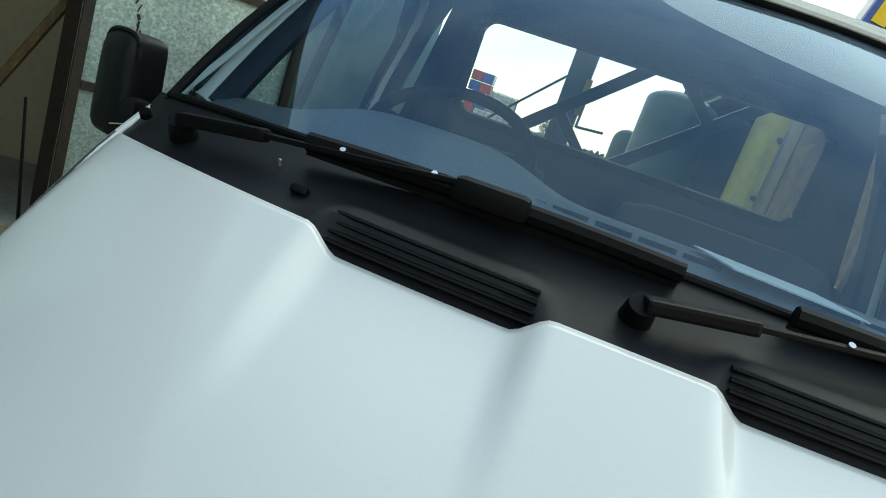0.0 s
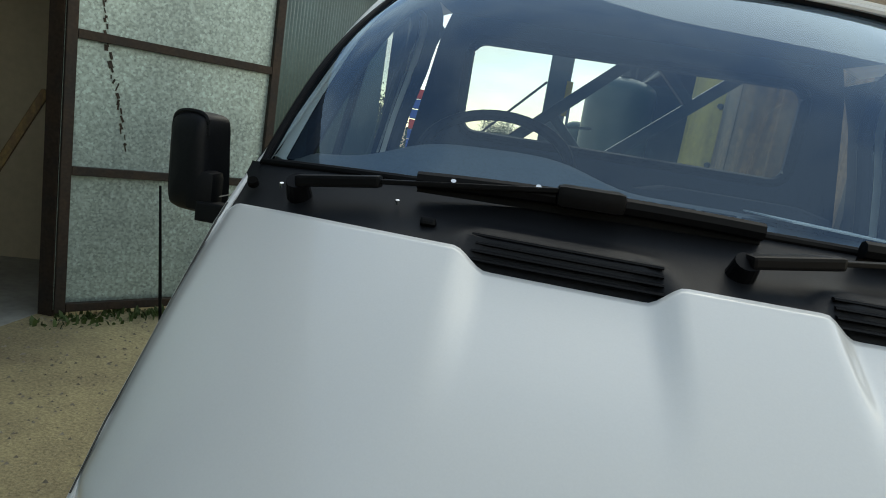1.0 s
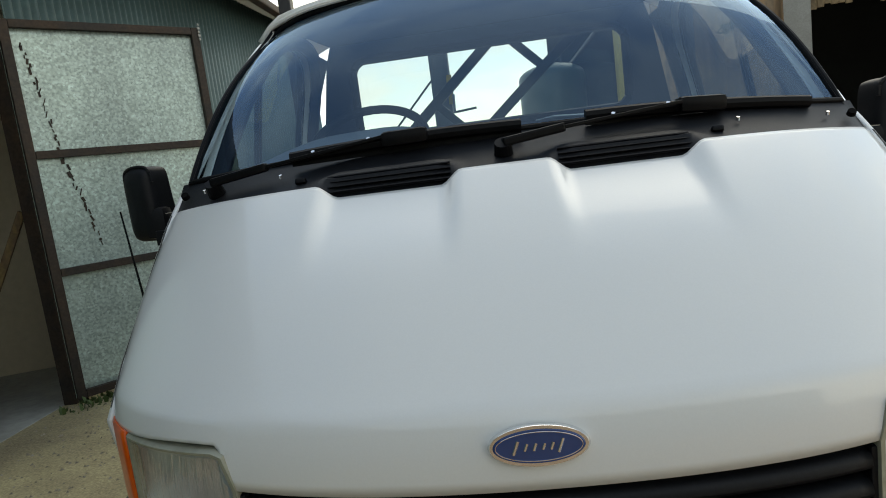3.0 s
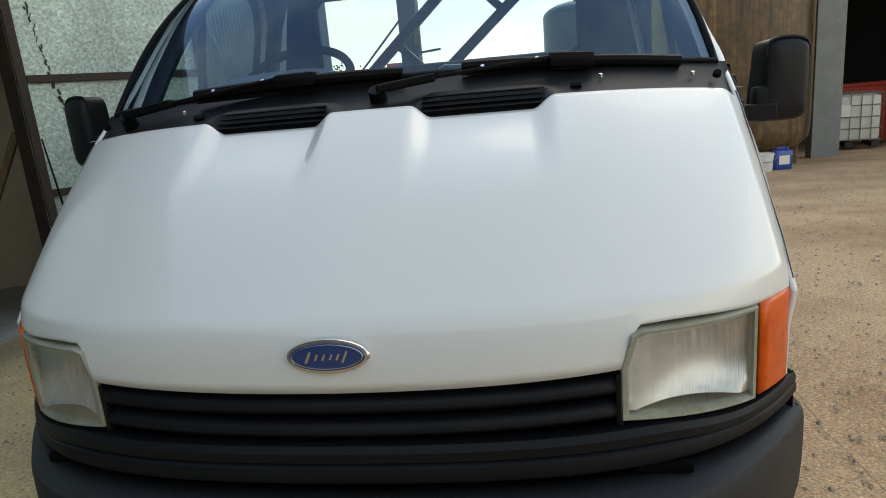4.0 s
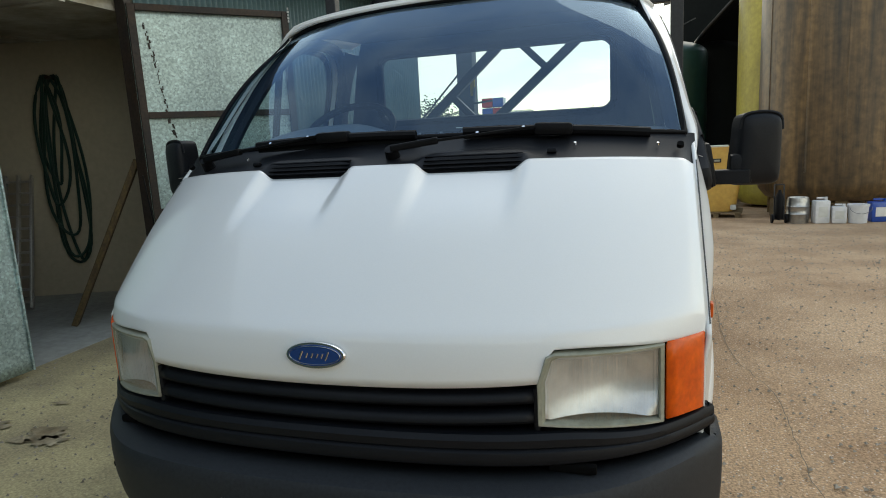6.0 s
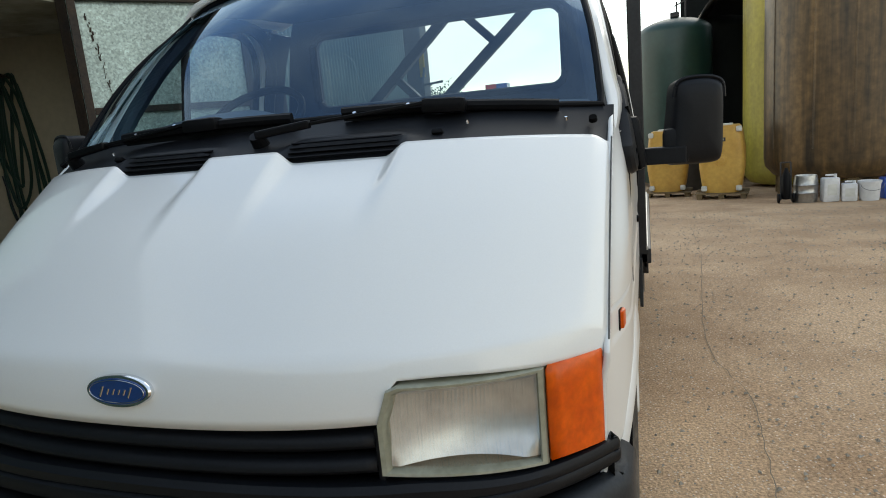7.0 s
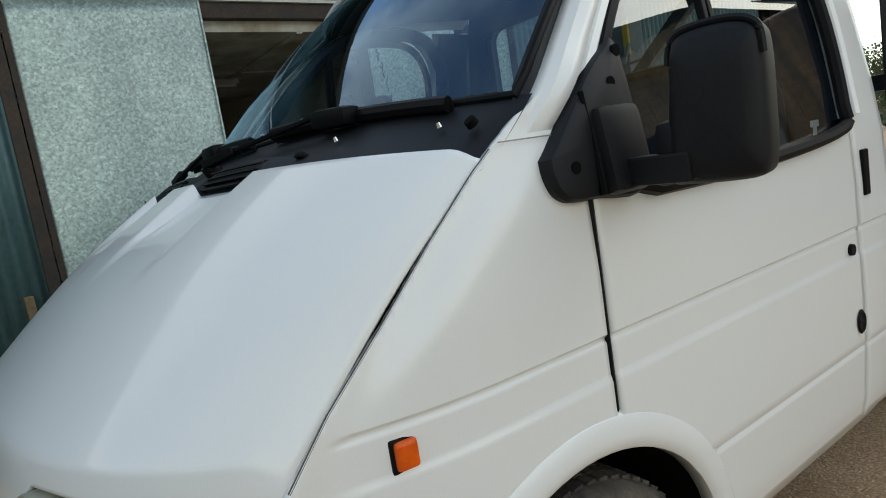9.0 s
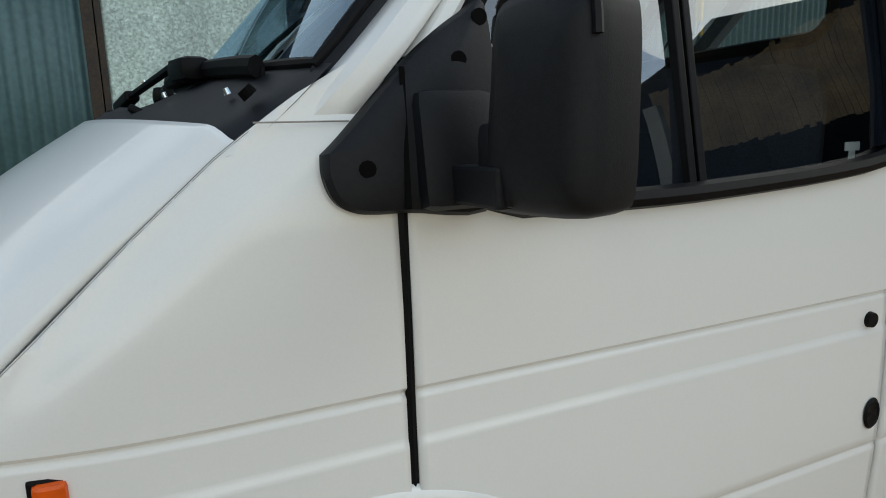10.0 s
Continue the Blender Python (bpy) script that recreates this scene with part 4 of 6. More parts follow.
# ---- crane on the deck ----
crane = thing("deck_crane", "small blue lifting crane on a grey mast behind the cab", "crane")
bm = bmesh.new()
box(bm, -0.265, 2.72, 1.40, 0.105, 0.12, 1.46, None, 0.008)
part("mast", bm, M_MAST, crane, "grey square steel mast")
bm = bmesh.new()
box(bm, -0.215, 2.655, 1.69, 0.03, 0.012, 0.16, None, 0.002)
part("warning_strip", bm, M_YELLOW, crane, "yellow warning strip")
bm = bmesh.new()
for a, b in (((-0.20, 2.65, 1.66), (-0.20, 2.60, 1.56)), ((-0.20, 2.60, 1.56), (-0.08, 2.60, 1.57))):
    bar(bm, a, b, 0.012)
part("mast_handle", bm, M_MAST, crane)
bm = bmesh.new()
box(bm, 0.32, 2.72, 2.175, 1.27, 0.13, 0.15, None, 0.012)
boom = part("boom", bm, M_BLUE, crane, "blue crane boom with plain white bars")
for dx, w, h in ((-0.02, 0.035, 0.04), (0.03, 0.035, 0.03), (0.10, 0.022, 0.008), (0.15, 0.05, 0.03), (0.21, 0.045, 0.04), (0.42, 0.05, 0.035)):
    bm = bmesh.new()
    box(bm, 0.15 + dx, 2.652, 2.125, w, 0.006, h)
    part("bar", bm, M_PLATE, boom)
bm = bmesh.new()
box(bm, -0.02, 2.651, 2.125, 0.05, 0.006, 0.05)
part("label", bm, M_YELLOW, boom)
bm = bmesh.new()
rod(bm, (1.00, 2.70, 2.24), (1.00, 2.70, 2.06), 0.012, 0.012, 10)
rod(bm, (1.00, 2.70, 2.06), (0.92, 2.70, 2.045), 0.010, 0.010, 10)
box(bm, 0.985, 2.70, 2.13, 0.05, 0.05, 0.03)
part("pin", bm, M_MAST, boom)
bm = bmesh.new()
box(bm, 0.78, 2.72, 2.33, 0.15, 0.14, 0.20, pose(0, 0, 0, 0, 12, 0), 0.02)
hd = part("winch_head", bm, M_BLUE, crane, "blue winch head")
bm = bmesh.new()
box(bm, 0.765, 2.645, 2.35, 0.06, 0.004, 0.085, pose(0, 0, 0, 0, 12, 0))
part("label", bm, M_YELLOW, hd, "yellow warning label")
bm = bmesh.new()
rod(bm, (-0.32, 2.73, 1.76), (-0.62, 2.73, 1.45), 0.006, 0.006, 8)
part("cable", bm, M_STEEL, crane)
bm = bmesh.new()
box(bm, -0.60, 2.73, 1.43, 0.06, 0.05, 0.07, pose(0, 0, 0, 0, 35, 0), 0.008)
part("hook_block", bm, M_YELLOW, crane, "worn yellow hook block")
# amber lamp base on the roof
bm = bmesh.new()
rod(bm, (-0.39, 1.62, 1.965), (-0.39, 1.62, 2.005), 0.06, 0.055, 20)
part("roof_lamp", bm, M_RUBBER, van, "black roof lamp base")

# ---- ground ----
def zg(y):
    """The yard falls gently away behind the van."""
    return -0.055 * max(0.0, min(y, 34.0) - 4.5)



M_GROUND = mat("yard_ground", (0.535, 0.360, 0.216), 0.9, grain=(95, 0.42), stain=(1.1, 0.5), second=(0.35, 0.215, 0.118), bump=1.0, bscale=110, speckle=(52, 0.24, (0.66, 0.58, 0.48)))
M_CONC = mat("concrete_apron", (0.41, 0.355, 0.20), 0.88, grain=(70, 0.28), stain=(1.5, 0.5), second=(0.23, 0.195, 0.12), bump=0.6, bscale=90, speckle=(45, 0.12, (0.52, 0.47, 0.36)))
M_FLOOR = mat("shed_floor", (0.36, 0.37, 0.34), 0.85, grain=(18, 0.12), stain=(1.1, 0.3), bump=0.2)
M_STONE = mat("pebble", (0.40, 0.36, 0.30), 0.9, grain=(20, 0.2), stain=(30, 0.5), second=(0.2, 0.17, 0.13))
bm = bmesh.new()
gx = [-400, -60, -14] + [-6 + 0.5 * i for i in range(41)] + [22, 60, 400]
gy = [-300, -40, -10] + [-5 + 0.5 * i for i in range(51)] + [30, 34, 70, 500]
gv = [[bm.verts.new((x, y, zg(y) - 0.006 + (0.012 * noise.noise((x * 0.6, y * 0.6, 0)) if -6 < x < 14 and -5 < y < 20 else 0))) for x in gx] for y in gy]
for j in range(len(gy) - 1):
    for i in range(len(gx) - 1):
        bm.faces.new((gv[j][i], gv[j][i + 1], gv[j + 1][i + 1], gv[j + 1][i]))
ground = tagged(part("ground", bm, M_GROUND, None, smooth=True), "pale stony dirt and worn concrete of a farm yard", "ground", kind="structure")
# concrete apron in front of the shed, with a broken edge
rows = []
for j in range(41):
    y = -4.5 + 0.25 * j
    e = -0.35 + 0.12 * noise.noise((0, y * 0.9, 3))
    rows.append([(-3.05 + (e + 3.05) * k / 10, y, 0.012 + 0.004 * noise.noise((k * 0.6, y * 0.7, 5)) - (0.012 if k == 10 else 0)) for k in range(11)])
tagged(grid("concrete_apron", rows, M_CONC), "worn yellowish concrete apron", "pavement", kind="structure")
# slab on the other side of the van
rows = []
for j in range(29):
    y = 0.4 + 0.25 * j
    e = 1.36 + 0.035 * noise.noise((7, y * 1.7, 3))
    rows.append([(0.2 + (e - 0.2) * k / 6, y, zg(y) + 0.012 - (0.004 if k == 6 else 0)) for k in range(7)])
tagged(grid("concrete_slab", rows, M_GROUND), "stony concrete slab with a cracked edge", "pavement", kind="structure")
# a crack running along the slab
bm = bmesh.new()
pts = along([(1.50, 7.0, 0), (1.45, 5.07, 0), (1.30, 2.75, 0), (1.42, 1.95, 0), (1.39, 1.2, 0), (1.45, 0.2, 0)], 90)
prev = None
for k, p in enumerate(pts):
    w = 0.0018 + 0.002 * abs(noise.noise((k * 0.4, 1, 1)))
    x = p.x + 0.02 * noise.noise((k * 0.35, 5, 1))
    now = (bm.verts.new((x - w, p.y, zg(p.y) + 0.016)), bm.verts.new((x + w, p.y, zg(p.y) + 0.016)))
    if prev:
        bm.faces.new((prev[0], prev[1], now[1], now[0]))
    prev = now
part("crack", bm, mat("dark_soil", (0.19, 0.155, 0.11), 0.95), ground, "dark crack in the slab")
verts, faces = [], []
rng = random.Random(4)
for i in range(9000):
    right = i < 7600
    x = rng.uniform(1.0, 7.0) if right else rng.uniform(-3.0, -0.9)
    y = rng.uniform(-0.5, 9.0) if right else rng.uniform(-0.5, 3.2)
    r = rng.uniform(0.004, 0.013) * (1.5 if rng.random() < 0.05 else 1)
    n0, z0 = len(verts), zg(y) + (0.012 if (not right or x < 1.35) else 0.0)
    for q in ((1, 0, 0), (-0.4, 0.9, 0), (-0.5, -0.8, 0), (0.1, 0.1, 0.8)):
        verts.append((x + r * q[0] * rng.uniform(0.6, 1.3), y + r * q[1] * rng.uniform(0.6, 1.3), z0 + r * q[2]))
    faces += [(n0, n0 + 1, n0 + 3), (n0 + 1, n0 + 2, n0 + 3), (n0 + 2, n0, n0 + 3)]
tagged(mesh_object("gravel", verts, faces, M_STONE, False), "loose pale stones scattered over the yard", "gravel", kind="stuff")
# oil stains and grit on the apron
M_OIL = mat("oil_stain", (0.15, 0.115, 0.065), 0.85, grain=(25, 0.3), stain=(9, 0.5), second=(0.30, 0.26, 0.18))
for k, (x, y, a, b) in enumerate(((-2.08, 0.92, 0.10, 0.07), (-1.98, 0.86, 0.09, 0.05), (-2.15, 0.84, 0.05, 0.03), (-2.46, 0.95, 0.09, 0.05), (-2.53, 0.90, 0.05, 0.03), (-1.88, 0.42, 0.10, 0.025), (-1.99, 0.40, 0.04, 0.015), (-2.33, 1.25, 0.05, 0.02))):
    bm = bmesh.new()
    bm.faces.new([bm.verts.new((x + a * (1 + 0.9 * noise.noise((math.cos(t) * 2.6, math.sin(t) * 2.6, k * 3.7))) * math.cos(t), y + b * (1 + 0.9 * noise.noise((math.cos(t) * 2.6, math.sin(t) * 2.6, k * 3.7))) * math.sin(t), 0.0195)) for t in [2 * math.pi * i / 30 for i in range(30)]])
    tagged(part("oil_stain", bm, M_OIL, ground))

# ---- the green shed beside the van ----
M_TEAL = mat("teal_sheet", (0.075, 0.150, 0.165), 0.5, 0.15, grain=(30, 0.12), stain=(1.0, 0.3), second=(0.05, 0.095, 0.10))
M_TEAL2 = mat("grey_green_sheet", (0.070, 0.122, 0.124), 0.5, 0.25, grain=(30, 0.12), stain=(0.8, 0.35), second=(0.045, 0.078, 0.078))
M_CREAM = mat("cream_board", (0.50, 0.46, 0.36), 0.75, grain=(20, 0.06), stain=(0.9, 0.18), second=(0.38, 0.34, 0.25))
M_CEIL = mat("stained_ceiling", (0.58, 0.58, 0.53), 0.8, grain=(16, 0.08), stain=(2.4, 0.4), second=(0.24, 0.19, 0.11))
M_RUST = mat("brown_steel", (0.030, 0.026, 0.024), 0.65, 0.3, grain=(50, 0.25), stain=(5, 0.4), second=(0.06, 0.038, 0.025))
M_WOOD = mat("weathered_wood", (0.20, 0.14, 0.07), 0.85, grain=(40, 0.3), stain=(3, 0.4), second=(0.10, 0.075, 0.04), bump=0.3)
M_PLANK = mat("stained_plank", (0.075, 0.048, 0.024), 0.8, grain=(40, 0.3), stain=(4, 0.4), second=(0.15, 0.105, 0.035), stretch=(6, 6, 1), bump=0.3)
M_WHITE_TRIM = mat("white_trim", (0.62, 0.63, 0.60), 0.6, grain=(40, 0.1), stain=(4, 0.3))
# mottled zinc
M_ZINC = mat("galvanised_sheet", (0.48, 0.61, 0.59), 0.38, 0.35, grain=(40, 0.22), stain=(1.1, 0.5), second=(0.30, 0.38, 0.38), bump=0.05, bscale=60)
nt = M_ZINC.node_tree
vor, vmr, vml = nt.nodes.new("ShaderNodeTexVoronoi"), nt.nodes.new("ShaderNodeMapRange"), nt.nodes.new("ShaderNodeMix")
vor.inputs["Scale"].default_value = 78
vmr.inputs["To Min"].default_value, vmr.inputs["To Max"].default_value = 0.62, 1.26
vml.data_type, vml.blend_type = "RGBA", "MULTIPLY"
vml.inputs[0].default_value = 1.0
co = [q for q in nt.nodes if q.bl_idname == "ShaderNodeTexCoord"][0]
pb = nt.nodes["Principled BSDF"]
src = pb.inputs["Base Color"].links[0].from_socket
nt.links.new(co.outputs["Object"], vor.inputs["Vector"])
nt.links.new(vor.outputs["Color"], vmr.inputs["Value"])
nt.links.new(vmr.outputs[0], vml.inputs[7])
nt.links.new(src, vml.inputs[6])
nt.links.new(vml.outputs[2], pb.inputs["Base Color"])


def corrugated(name, a, b, z0, z1, material, pitch=0.076, amp=0.010, label="", rows_at=()):
    """A sheet wall from plan point a to b, with rounded ribs."""
    a, b = Vector((*a, 0)), Vector((*b, 0))
    d = b - a
    ln = d.length
    d.normalize()
    nrm = Vector((d.y, -d.x, 0))
    n = int(ln / pitch * 6)
    out = []
    for z in (z0, *rows_at, z1):
        out.append([tuple(a + d * (ln * i / n) + nrm * (amp * math.cos(2 * math.pi * i / 6)) + Vector((0, 0, z))) for i in range(n + 1)])
    ob = solid(grid(name, out, material), 0.004)
    return tagged(ob, label or "ribbed green steel sheet wall of a shed", "wall", kind="structure")


EAVE = 3.40
WX0, WX1 = -3.00, -2.97
JY = 2.86
corrugated("wall_shed_lintel", (-3.02, 0.36), (-2.97, JY + 0.08), 2.66, EAVE, M_TEAL)
corrugated("wall_shed_near", (-3.06, -9.0), (-3.02, 0.36), 0.0, EAVE, M_TEAL)
corrugated("wall_shed_far", (-2.965, JY + 0.09), (-2.60, 8.85), 0.0, EAVE, M_TEAL2)
corrugated("wall_shed_end", (-2.60, 8.85), (-9.0, 9.2), 0.0, EAVE, M_TEAL2)
# roof: one slope up from the eave
rows = [[(x, y, z) for y in (-9.0, 0.0, 4.5, 9.1)] for x, z in ((-2.45, EAVE - 0.02), (-4.5, EAVE + 0.75), (-7.5, EAVE + 1.8), (-9.0, EAVE + 1.2))]
tagged(solid(grid("roof_shed", rows, M_TEAL2), 0.03), "sloping sheet roof of the shed", "roof", kind="structure")
bm = bmesh.new()
bar(bm, (-2.44, -9, EAVE - 0.06), (-2.44, 9.1, EAVE - 0.06), 0.11, 0.09, 0.02)
tagged(part("gutter", bm, M_RUST, None), "dark gutter along the eave", "gutter", kind="structure")
bm = bmesh.new()
box(bm, -2.985, 1.64, 2.665, 0.05, 2.56, 0.022)
tagged(part("trim_lintel", bm, M_WHITE_TRIM, None), "white drip strip over the doorway", "trim", kind="structure")
bm = bmesh.new()
box(bm, -3.03, 1.64, 2.595, 0.09, 2.56, 0.11)
tagged(part("lintel", bm, M_RUST, None), "dark steel lintel over the doorway", "lintel", kind="structure")
for nm, y in (("jamb_near", 0.37), ("jamb_far", JY + 0.03)):
    bm = bmesh.new()
    box(bm, -3.0, y, 1.27, 0.09, 0.07, 2.54, None, 0.004)
    tagged(part(nm, bm, M_RUST, None), "dark steel door post", "door post", kind="structure")


# rooms behind
def cream_y(x):
    return 3.80 + 0.36 * (x + 3.94)


bm = bmesh.new()
a, b = Vector((-8.2, cream_y(-8.2), 0)), Vector((-3.12, cream_y(-3.12), 0))
d = (b - a).normalized()
nrm = Vector((-d.y, d.x, 0))
for p0, p1, z0, z1 in ((a, b, 0, 2.75),):
    q = [p0, p1, p1 + nrm * 0.1, p0 + nrm * 0.1]
    lo = [bm.verts.new((v.x, v.y, z0)) for v in q]
    hi = [bm.verts.new((v.x, v.y, z1)) for v in q]
    bm.faces.new(lo[::-1])
    bm.faces.new(hi)
    for i in range(4):
        bm.faces.new((lo[i], lo[(i + 1) % 4], hi[(i + 1) % 4], hi[i]))
tagged(part("wall_room_side", bm, M_CREAM, None), "cream painted board wall inside the shed", "wall", kind="structure")
bm = bmesh.new()
box(bm, -3.06, 3.45, 1.37, 0.04, 1.1, 2.74)
tagged(part("wall_room_front", bm, M_CREAM, None), "cream inner face of the shed front", "wall", kind="structure")
bm = bmesh.new()
box(bm, -8.2, 0.6, 1.37, 0.1, 8.0, 2.74)
tagged(part("wall_room_back", bm, M_CREAM, None), "dim back wall of the shed room", "wall", kind="structure")
bm = bmesh.new()
box(bm, -5.6, -2.5, 1.37, 5.2, 0.1, 2.74)
tagged(part("wall_room_near", bm, M_CREAM, None), "dim side wall of the shed room", "wall", kind="structure")
bm = bmesh.new()
box(bm, -5.62, 1.0, 2.61, 5.1, 7.0, 0.30)
for x in (-4.6, -6.0):
    box(bm, x, 1.0, 2.456, 0.05, 7.0, 0.016)
for y in (-1.2, 0.0, 1.2, 2.4):
    box(bm, -5.62, y, 2.454, 5.1, 0.05, 0.016)
tagged(part("ceiling", bm, M_CEIL, None), "white panelled ceiling with brown damp stains", "ceiling", kind="structure")
bm = bmesh.new()
box(bm, -5.62, 0.9, -0.02, 5.15, 7.2, 0.07)
tagged(part("floor", bm, M_FLOOR, None), "smooth grey concrete floor of the shed", "floor", kind="structure")


# sheeted door leaves
def leaf(name, a, b, z1, bars, framed, label):
    a, b = Vector((*a, 0)), Vector((*b, 0))
    d = b - a
    ln = d.length
    rz = math.degrees(math.atan2(d.y, d.x))
    door = thing(name, label, "door", at=Matrix.Translation(a) @ pose(0, 0, 0, 0, 0, rz))
    tagged(door, kind="structure")
    rows = [[(ln * i / 24, 0.004 * noise.noise((i * 0.35, z * 1.3, 2)), z) for i in range(25)] for z in [0.05 + (z1 - 0.06) * k / 30 for k in range(31)]]
    solid(grid("sheet", rows, M_ZINC, door, "mottled galvanised steel sheet"), 0.003)
    if framed:
        for x in (0.03, ln - 0.03):
            bm = bmesh.new()
            box(bm, x, -0.022, z1 / 2 + 0.02, 0.055, 0.042, z1 - 0.04, None, 0.003)
            part("stile", bm, M_RUST, door, "dark steel stile")
        for z in bars:
            bm = bmesh.new()
            box(bm, ln / 2, -0.022, z, ln - 0.12, 0.04, 0.05, None, 0.003)
            part("rail", bm, M_RUST, door, "dark steel rail")
    return door, ln


M_KEYSTEEL = mat("dull_steel", (0.38, 0.39, 0.38), 0.45, 0.6, grain=(60, 0.15))
right_leaf, ln = leaf("door_1", (-2.955, 2.865), (-2.11, 3.80), 2.50, (0.07, 0.895, 1.66, 2.475), True, "open galvanised shed door leaf on a dark steel frame")
# flaking seam on the sheet
bm = bmesh.new()
rng = random.Random(9)
z, x = 2.35, 0.115
while z > 1.02:
    h = rng.uniform(0.015, 0.05)
    w = rng.uniform(0.004, 0.016) * (1.6 if 1.3 < z < 1.62 else 1)
    box(bm, x + rng.uniform(-0.012, 0.012), -0.007, z, w, 0.004, h, pose(0, 0, 0, 0, rng.uniform(-25, 25), 0))
    z -= h * rng.uniform(0.6, 1.4)
    x += 0.0038 + (0.004 if z < 1.6 else 0)
part("flaked_seam", bm, M_RUST, right_leaf, "dark flaking seam")
bm = bmesh.new()
for q in range(5):
    box(bm, ln - 0.005, -0.05, 2.52 - 0.026 * q, 0.013 + 0.006 * (q % 2), 0.010, 0.018, None, 0.003)
part("latch", bm, M_KEYSTEEL, right_leaf, "dull hanging chain latch")
left_leaf, ln2 = leaf("door_2", (-2.98, 0.42), (-2.915, 1.605), 2.65, (), False, "closed galvanised shed door leaf with a mottled sheet")
bm = bmesh.new()
bmesh.ops.create_cube(bm, size=1, matrix=Matrix.Translation((0.012, -0.012, 1.32)) @ Matrix.Diagonal((0.035, 0.03, 2.6, 1)))
part("edge_strip", bm, M_RUST, left_leaf)
bm = bmesh.new()
box(bm, ln2 - 0.008, -0.003, 1.34, 0.012, 0.014, 2.58)
part("edge_fold", bm, M_ZINC, left_leaf)


# hose on the cream wall: loops hung from one peg
def on_wall(x, z, o=0.03):
    return Vector((x, cream_y(x), z)) - nrm * o


M_HOSE = mat("green_hose", (0.012, 0.045, 0.035), 0.45, grain=(60, 0.2))
hose = thing("coiled_hose", "dark green hose hung in long loops on a wall peg", "hose")
rng = random.Random(3)
for k, (hw, bot, sh) in enumerate(((0.17, 0.34, 0.02), (0.17, 0.40, 0.03), (0.15, 0.92, -0.05), (0.14, 0.36, 0.06), (0.11, 1.12, -0.05), (0.18, 0.62, 0.00))):
    cx = -4.55 + sh
    pts = []
    for i in range(40):
        t = 2 * math.pi * i / 40
        z = (2.14 + bot) / 2 + (2.14 - bot) / 2 * math.cos(t)
        x = cx + hw * math.sin(t) * (0.55 + 0.45 * (2.14 - z) / 1.6) + 0.02 * math.sin(3 * t + k)
        pts.append(on_wall(x, z, 0.03 + 0.022 * (k % 3)))
    sweep("loop", pts, 0.014, M_HOSE, hose, "", seg=8, closed=True)
bm = bmesh.new()
p = on_wall(-4.53, 2.12, 0.06)
rod(bm, p - nrm * -0.07, p - nrm * 0.07, 0.018, 0.018, 10)
part("peg", bm, M_RUST, hose)
bm = bmesh.new()
bar(bm, (-3.62, 2.58, 0.02), (-3.10, 2.93, 1.32), 0.10, 0.045, 0.006)
tagged(part("prop_plank", bm, M_PLANK, None), "stained wooden plank leaning against the door post", "plank")
# pair of loading ramps leaning on the wall
for k, dx in enumerate((0.0, 0.16)):
    ramp = thing("loading_ramp", "ribbed grey aluminium loading ramp leaning on the wall", "ramp", "loading ramps")
    a0, a1 = Vector((-4.70 + dx * 0.7, 2.90 + 0.05 * k, 0.03)), Vector((-4.98 + dx * 0.7, cream_y(-4.98 + dx * 0.7) - 0.06, 1.22))
    side = Vector((0.9, 0.3, 0)).normalized() * 0.06
    for sd in (-1, 1):
        bm = bmesh.new()
        bar(bm, a0 + side * sd, a1 + side * sd, 0.02, 0.06, 0.003)
        part("ramp_side", bm, M_ALU, ramp)
    for q in range(11):
        bm = bmesh.new()
        c = a0.lerp(a1, (q + 0.5) / 11)
        bar(bm, c - side, c + side, 0.035, 0.02, 0.003)
        part("rung", bm, M_ALU, ramp)

# tractor tyre, red drum and hazard post deeper inside
tr = thing("tractor_tyre", "muddy tractor tyre with deep lugs leaning indoors", "tyre")
tm = Matrix.Translation((-5.30, 2.62, 0.62)) @ pose(0, 0, 0, 0, 78, 25)
lathe("carcass", [(0.34, -0.14), (0.46, -0.17), (0.54, -0.15), (0.57, 0), (0.54, 0.15), (0.46, 0.17), (0.34, 0.14)], M_TYRE, tr, "", 40, tm)
bm = bmesh.new()
for k in range(22):
    a = 2 * math.pi * k / 22
    for sd in (-1, 1):
        box(bm, 0.575 * math.cos(a + 0.07 * sd), 0.575 * math.sin(a + 0.07 * sd), sd * 0.075, 0.05, 0.045, 0.17, pose(0, 0, 0, 0, 0, math.degrees(a)) @ pose(0, 0, 0, 35 * sd, 0, 0), 0.006)
bmesh.ops.transform(bm, matrix=tm, verts=bm.verts[:])
part("lugs", bm, M_TYRE, tr)
M_RED = mat("red_paint", (0.45, 0.035, 0.015), 0.5, grain=(30, 0.1), stain=(3, 0.3))
lathe("red_drum", [(0.0, 0.0), (0.28, 0.0), (0.285, 0.02), (0.28, 0.04), (0.28, 0.28), (0.29, 0.3), (0.28, 0.32), (0.28, 0.6), (0.29, 0.62), (0.28, 0.64), (0.28, 0.86), (0.285, 0.88), (0.26, 0.885), (0.0, 0.88)], M_RED, None, "", 32, Matrix.Translation((-5.60, 3.10, 0.015)))
tagged(bpy.data.objects["red_drum"], "red steel drum standing in the shed", "drum")
hz = thing("battery_charger", "tall blue and yellow machine standing inside the doorway", "machine")
